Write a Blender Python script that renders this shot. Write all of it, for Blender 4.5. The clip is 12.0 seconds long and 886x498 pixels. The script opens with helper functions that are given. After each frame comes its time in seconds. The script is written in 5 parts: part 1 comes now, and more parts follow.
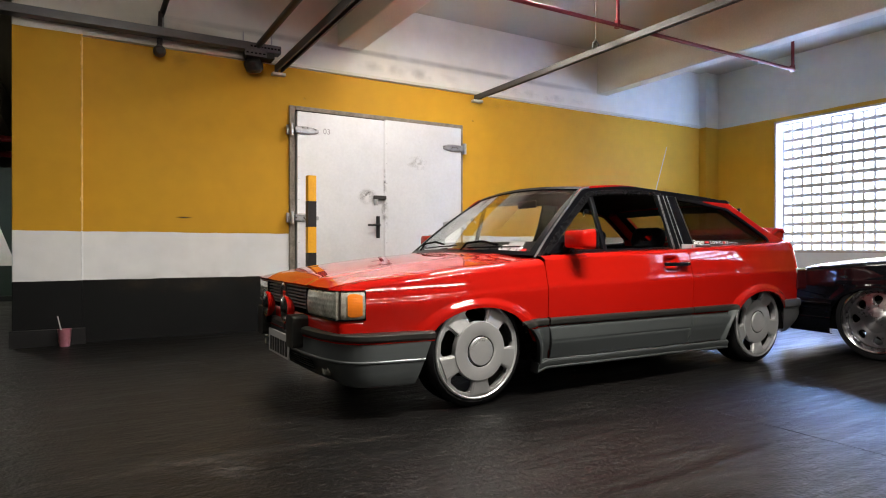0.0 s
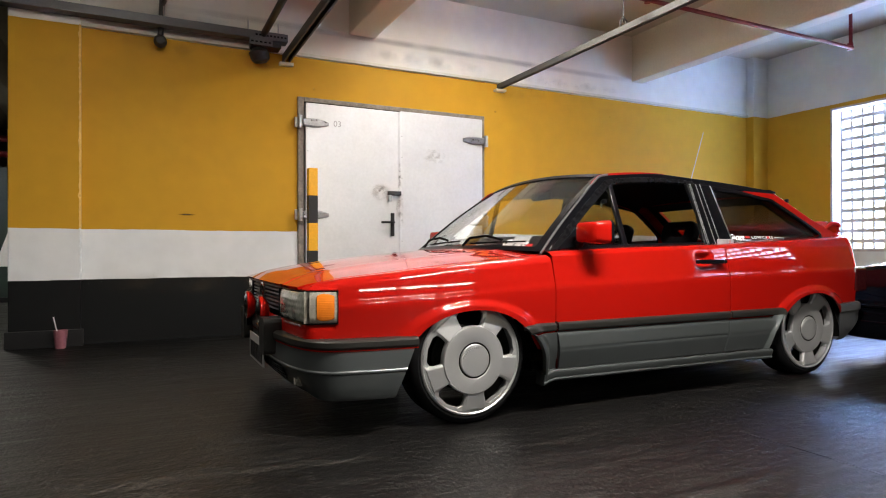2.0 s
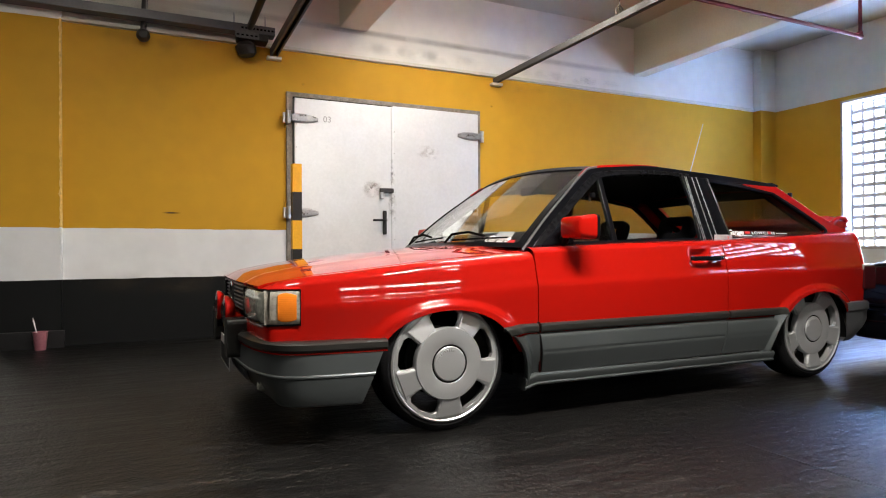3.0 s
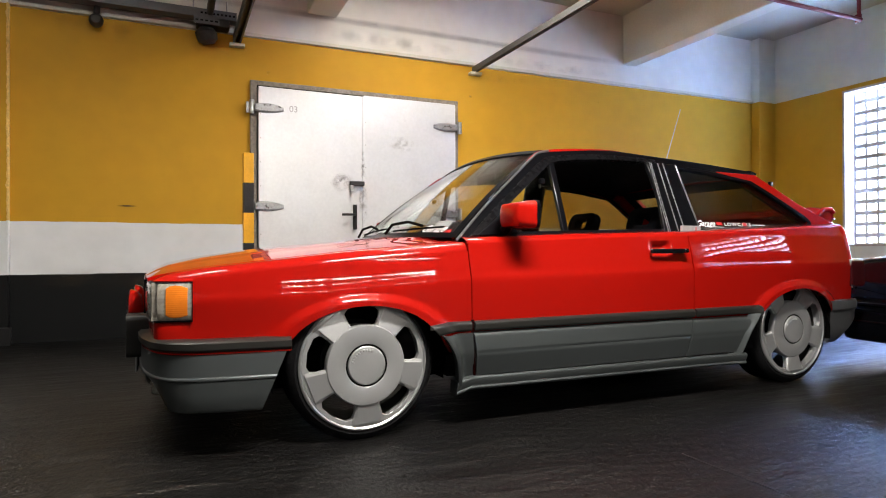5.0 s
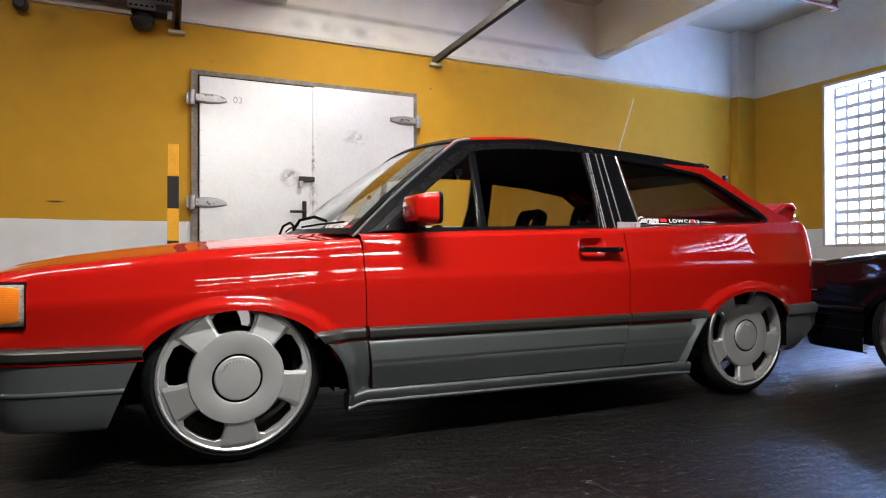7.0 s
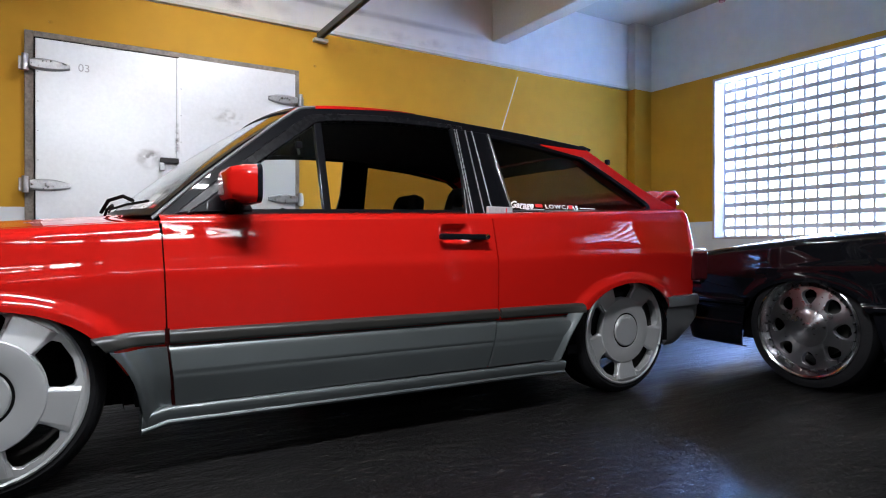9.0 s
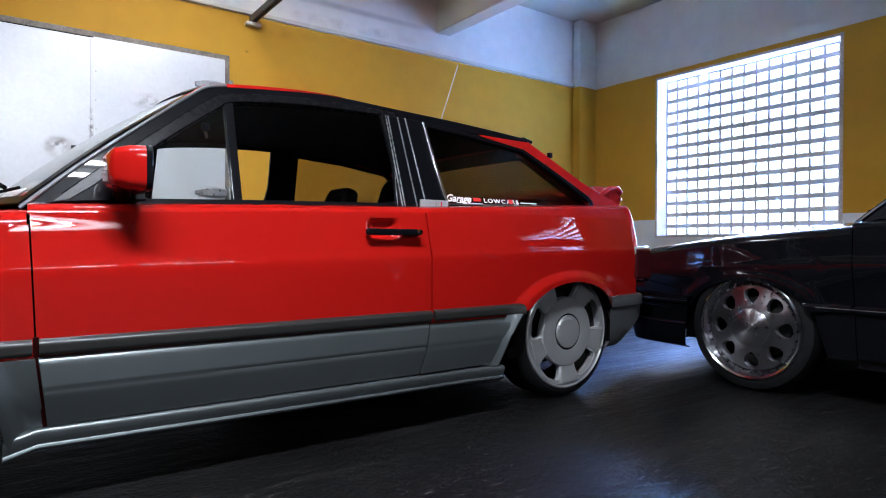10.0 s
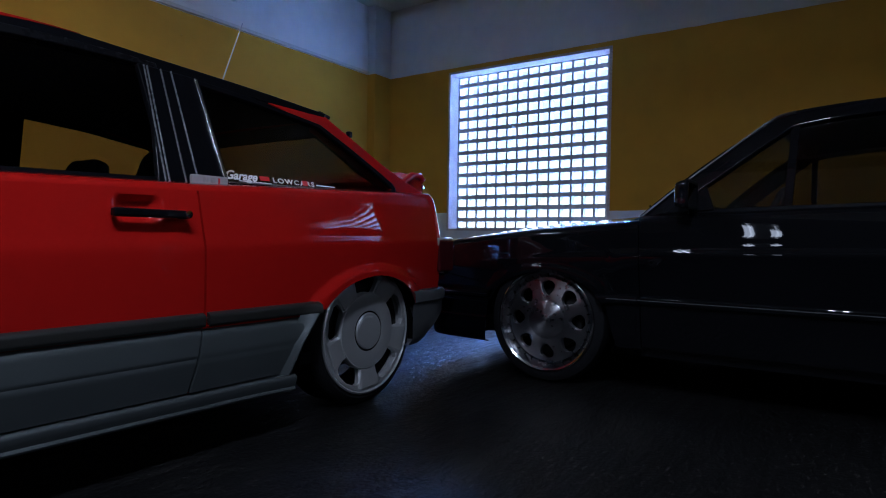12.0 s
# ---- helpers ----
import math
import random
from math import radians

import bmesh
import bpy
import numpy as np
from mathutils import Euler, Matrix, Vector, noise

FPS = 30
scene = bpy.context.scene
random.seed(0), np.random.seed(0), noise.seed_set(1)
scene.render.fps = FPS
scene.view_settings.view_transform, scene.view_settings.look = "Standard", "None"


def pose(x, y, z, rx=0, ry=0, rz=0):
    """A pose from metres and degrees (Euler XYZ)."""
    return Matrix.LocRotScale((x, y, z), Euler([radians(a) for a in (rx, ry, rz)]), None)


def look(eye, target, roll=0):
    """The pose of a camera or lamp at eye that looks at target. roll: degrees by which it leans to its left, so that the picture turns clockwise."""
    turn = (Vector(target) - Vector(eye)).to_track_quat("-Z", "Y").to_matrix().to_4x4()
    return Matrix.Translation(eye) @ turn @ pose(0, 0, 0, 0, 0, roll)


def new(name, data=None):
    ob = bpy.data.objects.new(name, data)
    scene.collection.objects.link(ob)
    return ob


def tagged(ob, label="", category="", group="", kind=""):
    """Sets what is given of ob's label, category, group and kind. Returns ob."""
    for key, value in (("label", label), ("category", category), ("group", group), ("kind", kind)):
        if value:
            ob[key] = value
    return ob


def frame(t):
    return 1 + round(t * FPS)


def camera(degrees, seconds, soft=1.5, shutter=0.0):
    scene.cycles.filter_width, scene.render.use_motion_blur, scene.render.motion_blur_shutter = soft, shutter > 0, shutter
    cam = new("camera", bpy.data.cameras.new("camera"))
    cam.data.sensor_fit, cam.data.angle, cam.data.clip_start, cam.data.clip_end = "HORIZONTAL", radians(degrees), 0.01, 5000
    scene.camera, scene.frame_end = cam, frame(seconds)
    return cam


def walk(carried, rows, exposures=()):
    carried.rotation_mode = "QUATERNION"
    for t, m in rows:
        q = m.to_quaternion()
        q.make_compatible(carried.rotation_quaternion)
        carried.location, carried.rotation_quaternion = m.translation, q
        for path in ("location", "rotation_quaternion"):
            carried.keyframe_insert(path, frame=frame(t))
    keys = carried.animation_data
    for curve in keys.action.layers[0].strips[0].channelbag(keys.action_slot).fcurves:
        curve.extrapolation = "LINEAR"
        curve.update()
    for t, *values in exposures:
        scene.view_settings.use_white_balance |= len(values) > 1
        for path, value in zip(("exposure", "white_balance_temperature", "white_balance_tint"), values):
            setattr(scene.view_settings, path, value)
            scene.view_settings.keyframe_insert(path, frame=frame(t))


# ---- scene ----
cam = camera(71.6, 12.0, 1.1)
PATH = [
    (0, (0.843, 0.312, 0.801), (1.848, 2.041, 0.798), 0.0),
    (0.5, (0.944, 0.388, 0.785), (1.931, 2.127, 0.782), -0.2),
    (1, (1.056, 0.452, 0.767), (2.025, 2.201, 0.766), -0.2),
    (1.5, (1.144, 0.488, 0.761), (2.055, 2.269, 0.764), -0.2),
    (2, (1.251, 0.524, 0.764), (2.128, 2.321, 0.769), -0.1),
    (2.5, (1.357, 0.566, 0.758), (2.228, 2.366, 0.762), -0.1),
    (3, (1.464, 0.602, 0.747), (2.309, 2.414, 0.753), -0.3),
    (5, (1.896, 0.687, 0.702), (2.702, 2.517, 0.711), -0.2),
    (5.5, (2.014, 0.722, 0.705), (2.796, 2.563, 0.714), -0.3),
    (6, (2.136, 0.746, 0.697), (2.917, 2.587, 0.705), -0.3),
    (6.5, (2.246, 0.766, 0.694), (3.032, 2.605, 0.704), -0.2),
    (8.5, (2.663, 0.88, 0.675), (3.632, 2.63, 0.671), -0.0),
    (9, (2.748, 0.966, 0.666), (3.787, 2.675, 0.658), -0.0),
    (9.5, (2.83, 1.046, 0.66), (3.926, 2.718, 0.648), 0.1),
    (10, (2.908, 1.091, 0.66), (4.085, 2.708, 0.646), 0.2),
    (10.5, (2.963, 1.137, 0.656), (4.284, 2.639, 0.636), 0.4),
    (11, (2.998, 1.211, 0.654), (4.46, 2.576, 0.633), 0.8),
    (11.5, (3.038, 1.276, 0.647), (4.609, 2.513, 0.623), 0.6),
    (12, (3.104, 1.335, 0.646), (4.753, 2.467, 0.615), 0.9),
]
EXPO = [(0.0, 2.26, 7000, 10), (3.0, 2.31, 6900, 10), (6.5, 2.24, 6750, 10), (8.5, 2.10, 6100, 10), (9.5, 2.08, 5750, 10), (10.5, 2.0, 5450, 10), (11.0, 1.72, 5250, 11), (11.5, 1.04, 4950, 12), (12.0, 0.38, 4950, 13)]
walk(cam, [(t, look(eye, target, roll)) for t, eye, target, roll in PATH], EXPO)

# ---- light ----
world = bpy.data.worlds.new("world")
scene.world = world
world.use_nodes = True
wn = world.node_tree.nodes
sky = wn.new("ShaderNodeTexSky")
sky.sky_type, sky.sun_disc = "NISHITA", False
sky.sun_elevation, sky.sun_rotation = radians(50), radians(75)
world.node_tree.links.new(sky.outputs[0], wn["Background"].inputs[0])
wn["Background"].inputs[1].default_value = 0.15


def sun(direction, strength):
    data = bpy.data.lights.new("sun", "SUN")
    data.energy, data.angle, data.color = strength, radians(0.6), (1.0, 0.95, 0.88)
    new("sun", data).matrix_world = look(Vector(direction) * 20, (0, 0, 0))


sun((0.62, 0.17, 0.77), 3.0)


def area(name, at, target, sx, sy, watts, color=(1, 1, 1)):
    data = bpy.data.lights.new(name, "AREA")
    data.shape, data.size, data.size_y, data.energy, data.color = "RECTANGLE", sx, sy, watts, color
    ob = new(name, data)
    ob.matrix_world = look(at, target)
    return ob


area("window_light", (9.7, 4.4, 1.95), (7.2, 4.4, 0.5), 3.6, 3.3, 150, (1.0, 0.97, 0.93))
area("sky_light", (12.6, 6.1, 4.9), (4.6, 2.6, 0.0), 6.0, 1.6, 10500, (0.22, 0.42, 1.0))
area("window_light", (9.05, -0.4, 1.7), (0.0, -0.4, 1.7), 3.0, 2.6, 100, (0.88, 0.93, 1.0))

# ---- materials ----


def mat(name, color, rough=0.5, metal=0.0, coat=0.0, vary=0.06, scale=3.0, fine=60.0, bump=0.0, bump_scale=80.0, spec=0.3, emit=0.0):
    """A surface with stains at a large scale, grain at a fine one, uneven gloss and relief."""
    m = bpy.data.materials.new(name)
    m.use_nodes = True
    nt = m.node_tree
    b = nt.nodes["Principled BSDF"]
    b.inputs["Metallic"].default_value = metal
    b.inputs["Coat Weight"].default_value = coat
    b.inputs["Coat Roughness"].default_value = 0.015
    b.inputs["Specular IOR Level"].default_value = spec
    geo = nt.nodes.new("ShaderNodeTexCoord")
    big = nt.nodes.new("ShaderNodeTexNoise")
    big.inputs["Scale"].default_value, big.inputs["Detail"].default_value = scale, 6
    small = nt.nodes.new("ShaderNodeTexNoise")
    small.inputs["Scale"].default_value, small.inputs["Detail"].default_value = fine, 4
    for n in (big, small):
        nt.links.new(geo.outputs["Object"], n.inputs["Vector"])
    add = nt.nodes.new("ShaderNodeMath")
    add.operation = "ADD"
    nt.links.new(big.outputs[0], add.inputs[0])
    nt.links.new(small.outputs[0], add.inputs[1])
    ramp = nt.nodes.new("ShaderNodeMapRange")
    ramp.inputs[1].default_value, ramp.inputs[2].default_value = 0.6, 1.4
    ramp.inputs[3].default_value, ramp.inputs[4].default_value = 1 - vary, 1 + vary
    nt.links.new(add.outputs[0], ramp.inputs[0])
    mix = nt.nodes.new("ShaderNodeVectorMath")
    mix.operation = "SCALE"
    mix.inputs[0].default_value = color
    nt.links.new(ramp.outputs[0], mix.inputs["Scale"])
    nt.links.new(mix.outputs[0], b.inputs["Base Color"])
    rr = nt.nodes.new("ShaderNodeMapRange")
    rr.inputs[1].default_value, rr.inputs[2].default_value = 0.6, 1.4
    rr.inputs[3].default_value, rr.inputs[4].default_value = max(rough * 0.8, 0.0), min(rough * 1.2, 1.0)
    nt.links.new(add.outputs[0], rr.inputs[0])
    nt.links.new(rr.outputs[0], b.inputs["Roughness"])
    if bump:
        bn = nt.nodes.new("ShaderNodeTexNoise")
        bn.inputs["Scale"].default_value, bn.inputs["Detail"].default_value = bump_scale, 5
        nt.links.new(geo.outputs["Object"], bn.inputs["Vector"])
        bp = nt.nodes.new("ShaderNodeBump")
        bp.inputs["Strength"].default_value, bp.inputs["Distance"].default_value = bump, 0.01
        nt.links.new(bn.outputs[0], bp.inputs["Height"])
        nt.links.new(bp.outputs[0], b.inputs["Normal"])
    if emit:
        b.inputs["Emission Color"].default_value = (*color, 1)
        b.inputs["Emission Strength"].default_value = emit
    return m


def glass(name, tint, alpha=0.12):
    """Thin pane: mostly clear, with its gloss."""
    m = bpy.data.materials.new(name)
    m.use_nodes = True
    nt = m.node_tree
    out = nt.nodes["Material Output"]
    tr = nt.nodes.new("ShaderNodeBsdfTransparent")
    tr.inputs[0].default_value = (*tint, 1)
    gl = nt.nodes.new("ShaderNodeBsdfGlossy")
    gl.inputs["Roughness"].default_value = 0.02
    lw = nt.nodes.new("ShaderNodeLayerWeight")
    lw.inputs[0].default_value = 0.5
    pw = nt.nodes.new("ShaderNodeMath")
    pw.operation, pw.inputs[1].default_value = "POWER", 4.0
    fr = nt.nodes.new("ShaderNodeMath")
    fr.operation, fr.inputs[1].default_value, fr.inputs[2].default_value = "MULTIPLY_ADD", 0.9, 0.04
    nt.links.new(lw.outputs["Facing"], pw.inputs[0])
    nt.links.new(pw.outputs[0], fr.inputs[0])
    mx = nt.nodes.new("ShaderNodeMixShader")
    nt.links.new(fr.outputs[0], mx.inputs[0])
    nt.links.new(tr.outputs[0], mx.inputs[1])
    nt.links.new(gl.outputs[0], mx.inputs[2])
    nt.links.new(mx.outputs[0], out.inputs[0])
    return m


def painted_wall(name, bands):
    """Painted render: bands of (top height, colour) from the floor up, with wobbling edges, stains and trowel relief."""
    m = mat(name, (0.8, 0.8, 0.8), 0.6, spec=0.12, vary=0.07, scale=0.9, fine=7, bump=0.12, bump_scale=9)
    nt = m.node_tree
    geo = nt.nodes.new("ShaderNodeNewGeometry")
    sep = nt.nodes.new("ShaderNodeSeparateXYZ")
    nt.links.new(geo.outputs["Position"], sep.inputs[0])
    wob = nt.nodes.new("ShaderNodeTexNoise")
    wob.inputs["Scale"].default_value = 5
    nt.links.new(geo.outputs["Position"], wob.inputs["Vector"])
    ma = nt.nodes.new("ShaderNodeMath")
    ma.operation = "MULTIPLY_ADD"
    ma.inputs[1].default_value = 0.014
    nt.links.new(wob.outputs[0], ma.inputs[0])
    nt.links.new(sep.outputs[2], ma.inputs[2])
    last = None
    for top, color in bands:
        if last is None:
            rgb = nt.nodes.new("ShaderNodeRGB")
            rgb.outputs[0].default_value = (*color, 1)
            last, edge = rgb.outputs[0], top
            continue
        step = nt.nodes.new("ShaderNodeMath")
        step.operation = "GREATER_THAN"
        step.inputs[1].default_value = edge + 0.007
        nt.links.new(ma.outputs[0], step.inputs[0])
        mx = nt.nodes.new("ShaderNodeMix")
        mx.data_type = "RGBA"
        nt.links.new(step.outputs[0], mx.inputs[0])
        nt.links.new(last, mx.inputs[6])
        mx.inputs[7].default_value = (*color, 1)
        last, edge = mx.outputs[2], top
    scale = [n for n in nt.nodes if n.type == "VECT_MATH"][0]
    nt.links.new(last, scale.inputs[0])
    return m


YELLOW, WHITE, CREAM, BLACK = (0.58, 0.31, 0.028), (0.76, 0.77, 0.78), (0.76, 0.74, 0.67), (0.009, 0.0095, 0.010)
M_WALL = painted_wall("wall_paint", [(0.545, BLACK), (0.935, WHITE), (2.495, YELLOW), (9, CREAM)])
# Worn edge colours, made paler to paint in the window light.
M_BEAD = mat("chipped_lit_yellow_edge", (0.82, 0.54, 0.17), 0.6, vary=0.25, scale=14, bump=0.3, bump_scale=40)
M_BEADWHITE = mat("worn_lit_white_edge", (0.82, 0.84, 0.86), 0.5, vary=0.08, scale=14, bump=0.3, bump_scale=40)
M_CEIL = mat("ceiling_paint", (0.55, 0.54, 0.45), 0.7, vary=0.1, scale=0.9, bump=0.2, bump_scale=20)
M_BEAM = mat("beam_paint", (0.64, 0.63, 0.535), 0.65, vary=0.1, scale=1.1, bump=0.2, bump_scale=18)
# Dimness of the passage and the unseen walls is put into this colour.
M_DARKWALL = mat("dimmed_far_wall", (0.11, 0.095, 0.075), 0.7, vary=0.2, scale=0.8, bump=0.2)


def floor_material():
    m = mat("worn_dark_floor", (0.0062, 0.0060, 0.0060), 0.42, vary=0.5, spec=0.13, scale=1.1, fine=22, bump=0.35, bump_scale=70)
    nt = m.node_tree
    geo = nt.nodes.new("ShaderNodeNewGeometry")
    mp = nt.nodes.new("ShaderNodeMapping")
    mp.inputs["Rotation"].default_value = (0, 0, radians(-6))
    mp.inputs["Scale"].default_value = (0.9, 9, 1)
    nt.links.new(geo.outputs["Position"], mp.inputs[0])
    n1 = nt.nodes.new("ShaderNodeTexNoise")
    n1.inputs["Scale"].default_value, n1.inputs["Detail"].default_value = 2.2, 8
    nt.links.new(mp.outputs[0], n1.inputs["Vector"])
    n2 = nt.nodes.new("ShaderNodeTexNoise")
    n2.inputs["Scale"].default_value, n2.inputs["Detail"].default_value = 0.8, 3
    nt.links.new(geo.outputs["Position"], n2.inputs["Vector"])
    mul = nt.nodes.new("ShaderNodeMath")
    mul.operation = "MULTIPLY"
    nt.links.new(n1.outputs[0], mul.inputs[0])
    nt.links.new(n2.outputs[0], mul.inputs[1])
    st = nt.nodes.new("ShaderNodeMapRange")
    st.inputs[1].default_value, st.inputs[2].default_value = 0.27, 0.46
    nt.links.new(mul.outputs[0], st.inputs[0])
    b = nt.nodes["Principled BSDF"]
    br = nt.nodes.new("ShaderNodeTexNoise")
    br.inputs["Scale"].default_value, br.inputs["Detail"].default_value = 9.0, 6
    mb = nt.nodes.new("ShaderNodeMapping")
    mb.inputs["Rotation"].default_value = (0, 0, radians(-3))
    mb.inputs["Scale"].default_value = (1.5, 3.4, 1)
    nt.links.new(geo.outputs["Position"], mb.inputs[0])
    nt.links.new(mb.outputs[0], br.inputs["Vector"])
    bp = nt.nodes.new("ShaderNodeBump")
    bp.inputs["Strength"].default_value, bp.inputs["Distance"].default_value = 0.5, 0.012
    nt.links.new(br.outputs[0], bp.inputs["Height"])
    old = [n for n in nt.nodes if n.type == "BUMP" and n != bp][0]
    nt.links.new(old.outputs[0], bp.inputs["Normal"])
    nt.links.new(bp.outputs[0], b.inputs["Normal"])
    scale = [n for n in nt.nodes if n.type == "VECT_MATH"][0]
    mx = nt.nodes.new("ShaderNodeMix")
    mx.data_type = "RGBA"
    nt.links.new(st.outputs[0], mx.inputs[0])
    nt.links.new(scale.outputs[0], mx.inputs[6])
    mx.inputs[7].default_value = (0.022, 0.021, 0.0195, 1)
    fl = nt.nodes.new("ShaderNodeTexNoise")
    fl.inputs["Scale"].default_value, fl.inputs["Detail"].default_value = 75.0, 3
    fm = nt.nodes.new("ShaderNodeMapping")
    fm.inputs["Scale"].default_value = (0.30, 1.1, 1)
    nt.links.new(geo.outputs["Position"], fm.inputs[0])
    nt.links.new(fm.outputs[0], fl.inputs["Vector"])
    fr = nt.nodes.new("ShaderNodeMapRange")
    fr.inputs[1].default_value, fr.inputs[2].default_value = 0.60, 0.70
    nt.links.new(fl.outputs[0], fr.inputs[0])
    ro = nt.nodes.new("ShaderNodeMapRange")
    ro.inputs[1].default_value, ro.inputs[2].default_value, ro.inputs[3].default_value, ro.inputs[4].default_value = 0.30, 0.70, 0.29, 0.48
    nt.links.new(n1.outputs[0], ro.inputs[0])
    nt.links.new(ro.outputs[0], b.inputs["Roughness"])
    dust = nt.nodes.new("ShaderNodeMix")
    dust.data_type = "RGBA"
    nt.links.new(fr.outputs[0], dust.inputs[0])
    nt.links.new(mx.outputs[2], dust.inputs[6])
    dust.inputs[7].default_value = (0.06, 0.057, 0.052, 1)
    nt.links.new(dust.outputs[2], b.inputs["Base Color"])
    return m


def stain(name, color, strength, scale=9.0, lo=0.42, hi=0.68):
    """A see-through smudge or painted shadow streak: noise that fades towards the patch's rim."""
    m = bpy.data.materials.new(name)
    m.use_nodes = True
    nt = m.node_tree
    b = nt.nodes["Principled BSDF"]
    b.inputs["Base Color"].default_value = (*color, 1)
    b.inputs["Roughness"].default_value = 0.7
    tc = nt.nodes.new("ShaderNodeTexCoord")
    mp = nt.nodes.new("ShaderNodeMapping")
    mp.inputs["Location"].default_value = (-1, -1, -1)
    mp.inputs["Scale"].default_value = (2, 2, 2)
    ln = nt.nodes.new("ShaderNodeVectorMath")
    ln.operation = "LENGTH"
    nt.links.new(tc.outputs["Generated"], mp.inputs[0])
    fl = nt.nodes.new("ShaderNodeVectorMath")
    fl.operation = "MULTIPLY"
    fl.inputs[1].default_value = (1, 0, 1)
    nt.links.new(mp.outputs[0], fl.inputs[0])
    nt.links.new(fl.outputs[0], ln.inputs[0])
    fade = nt.nodes.new("ShaderNodeMapRange")
    fade.inputs[1].default_value, fade.inputs[2].default_value, fade.inputs[3].default_value, fade.inputs[4].default_value = 0.25, 1.0, 1.0, 0.0
    nt.links.new(ln.outputs["Value"], fade.inputs[0])
    n = nt.nodes.new("ShaderNodeTexNoise")
    n.inputs["Scale"].default_value, n.inputs["Detail"].default_value = scale, 8
    nt.links.new(tc.outputs["Object"], n.inputs["Vector"])
    cut = nt.nodes.new("ShaderNodeMapRange")
    cut.inputs[1].default_value, cut.inputs[2].default_value, cut.inputs[4].default_value = lo, hi, strength
    nt.links.new(n.outputs[0], cut.inputs[0])
    mul = nt.nodes.new("ShaderNodeMath")
    mul.operation = "MULTIPLY"
    nt.links.new(fade.outputs[0], mul.inputs[0])
    nt.links.new(cut.outputs[0], mul.inputs[1])
    nt.links.new(mul.outputs[0], b.inputs["Alpha"])
    return m


M_SMUDGE = stain("brown_smudge", (0.17, 0.11, 0.07), 0.6, 14)
M_SOOT = stain("dark_hand_marks", (0.11, 0.07, 0.045), 0.7, 30)
M_SCUFF = stain("dark_scuff", (0.05, 0.03, 0.02), 1.0, 30, 0.25, 0.45)
M_GRIME = stain("dark_grime", (0.10, 0.07, 0.04), 0.28, 5)
M_STREAK = stain("shadow_streak", (0.16, 0.15, 0.14), 0.33, 4.0, 0.15, 0.60)
M_DUST = stain("grey_dirt", (0.42, 0.40, 0.37), 0.3, 5)
M_PASTE = stain("old_paste", (0.40, 0.34, 0.26), 0.4, 22)
M_FLOOR = floor_material()
M_FLAKE = mat("worn_patch", (0.075, 0.066, 0.058), 0.6, vary=0.3, scale=20)
M_STEEL = mat("galvanised_door_sheet", (0.70, 0.71, 0.72), 0.38, 0.3, vary=0.06, scale=5, fine=40, bump=0.28, bump_scale=3.6)
M_FRAME = mat("worn_steel_frame", (0.22, 0.19, 0.16), 0.55, 0.2, vary=0.45, scale=9, bump=0.2)
M_CHROME = mat("chrome", (0.75, 0.75, 0.76), 0.12, 1.0, vary=0.05)
M_HINGE = mat("grey_cast_hinge", (0.36, 0.36, 0.37), 0.3, 0.75, vary=0.3, scale=25, bump=0.25)
M_CAST = mat("cast_metal", (0.42, 0.42, 0.42), 0.35, 0.8, vary=0.2, scale=20, bump=0.2)
M_CHANNEL = mat("grey_channel", (0.075, 0.073, 0.07), 0.55, 0.2, vary=0.3, scale=8, bump=0.2)
M_TRAY = mat("galvanised_tray", (0.11, 0.11, 0.115), 0.45, 0.5, vary=0.2, scale=8)
M_DARKPIPE = mat("dark_pipe", (0.035, 0.033, 0.032), 0.5, 0.2, vary=0.3, scale=10, bump=0.2)
M_REDPIPE = mat("red_pipe", (0.20, 0.016, 0.02), 0.4, vary=0.2, scale=10, bump=0.15)
M_YEL = mat("post_yellow", (0.75, 0.38, 0.02), 0.5, vary=0.12, scale=9, bump=0.15)
M_BLK = mat("post_black", (0.012, 0.012, 0.013), 0.5, vary=0.2, scale=9, bump=0.15)
M_BLOCK = mat("block_cement", (0.66, 0.65, 0.64), 0.8, vary=0.15, scale=9, bump=0.4)
M_REVEAL = mat("reveal_plaster", (0.52, 0.46, 0.43), 0.7, vary=0.4, scale=6, bump=0.3)
M_CUP = mat("pink_plastic", (0.36, 0.14, 0.17), 0.3, vary=0.1)
M_STRAW = mat("white_plastic", (0.8, 0.75, 0.75), 0.35)
M_GREEN = mat("dark_green_panel", (0.02, 0.035, 0.03), 0.5, vary=0.2)
M_TUBE = mat("lamp_tube", (1.0, 0.97, 0.92), 0.4, emit=4.0)
M_LAMPBODY = mat("lamp_body", (0.7, 0.7, 0.7), 0.4)
M_INK = mat("faded_ink", (0.36, 0.36, 0.36), 0.6, vary=0.3, scale=40)

M_RED = mat("red_car_paint", (0.40, 0.007, 0.004), 0.5, spec=0.02, coat=1.0, vary=0.03, scale=2, fine=300)
M_BLACKPAINT = mat("black_car_paint", (0.0026, 0.0028, 0.0040), 0.5, spec=0.02, coat=0.7, vary=0.05, scale=2)
M_ROOFBLACK = mat("satin_black_trim", (0.004, 0.0042, 0.0055), 0.35, coat=0.22, vary=0.05, spec=0.04)
M_SATIN = mat("satin_door_frame", (0.006, 0.006, 0.007), 0.28, vary=0.05, spec=0.12)
M_SILVER = mat("silver_cladding", (0.112, 0.126, 0.129), 0.40, 0.62, coat=0.3, vary=0.06, scale=4, fine=400)
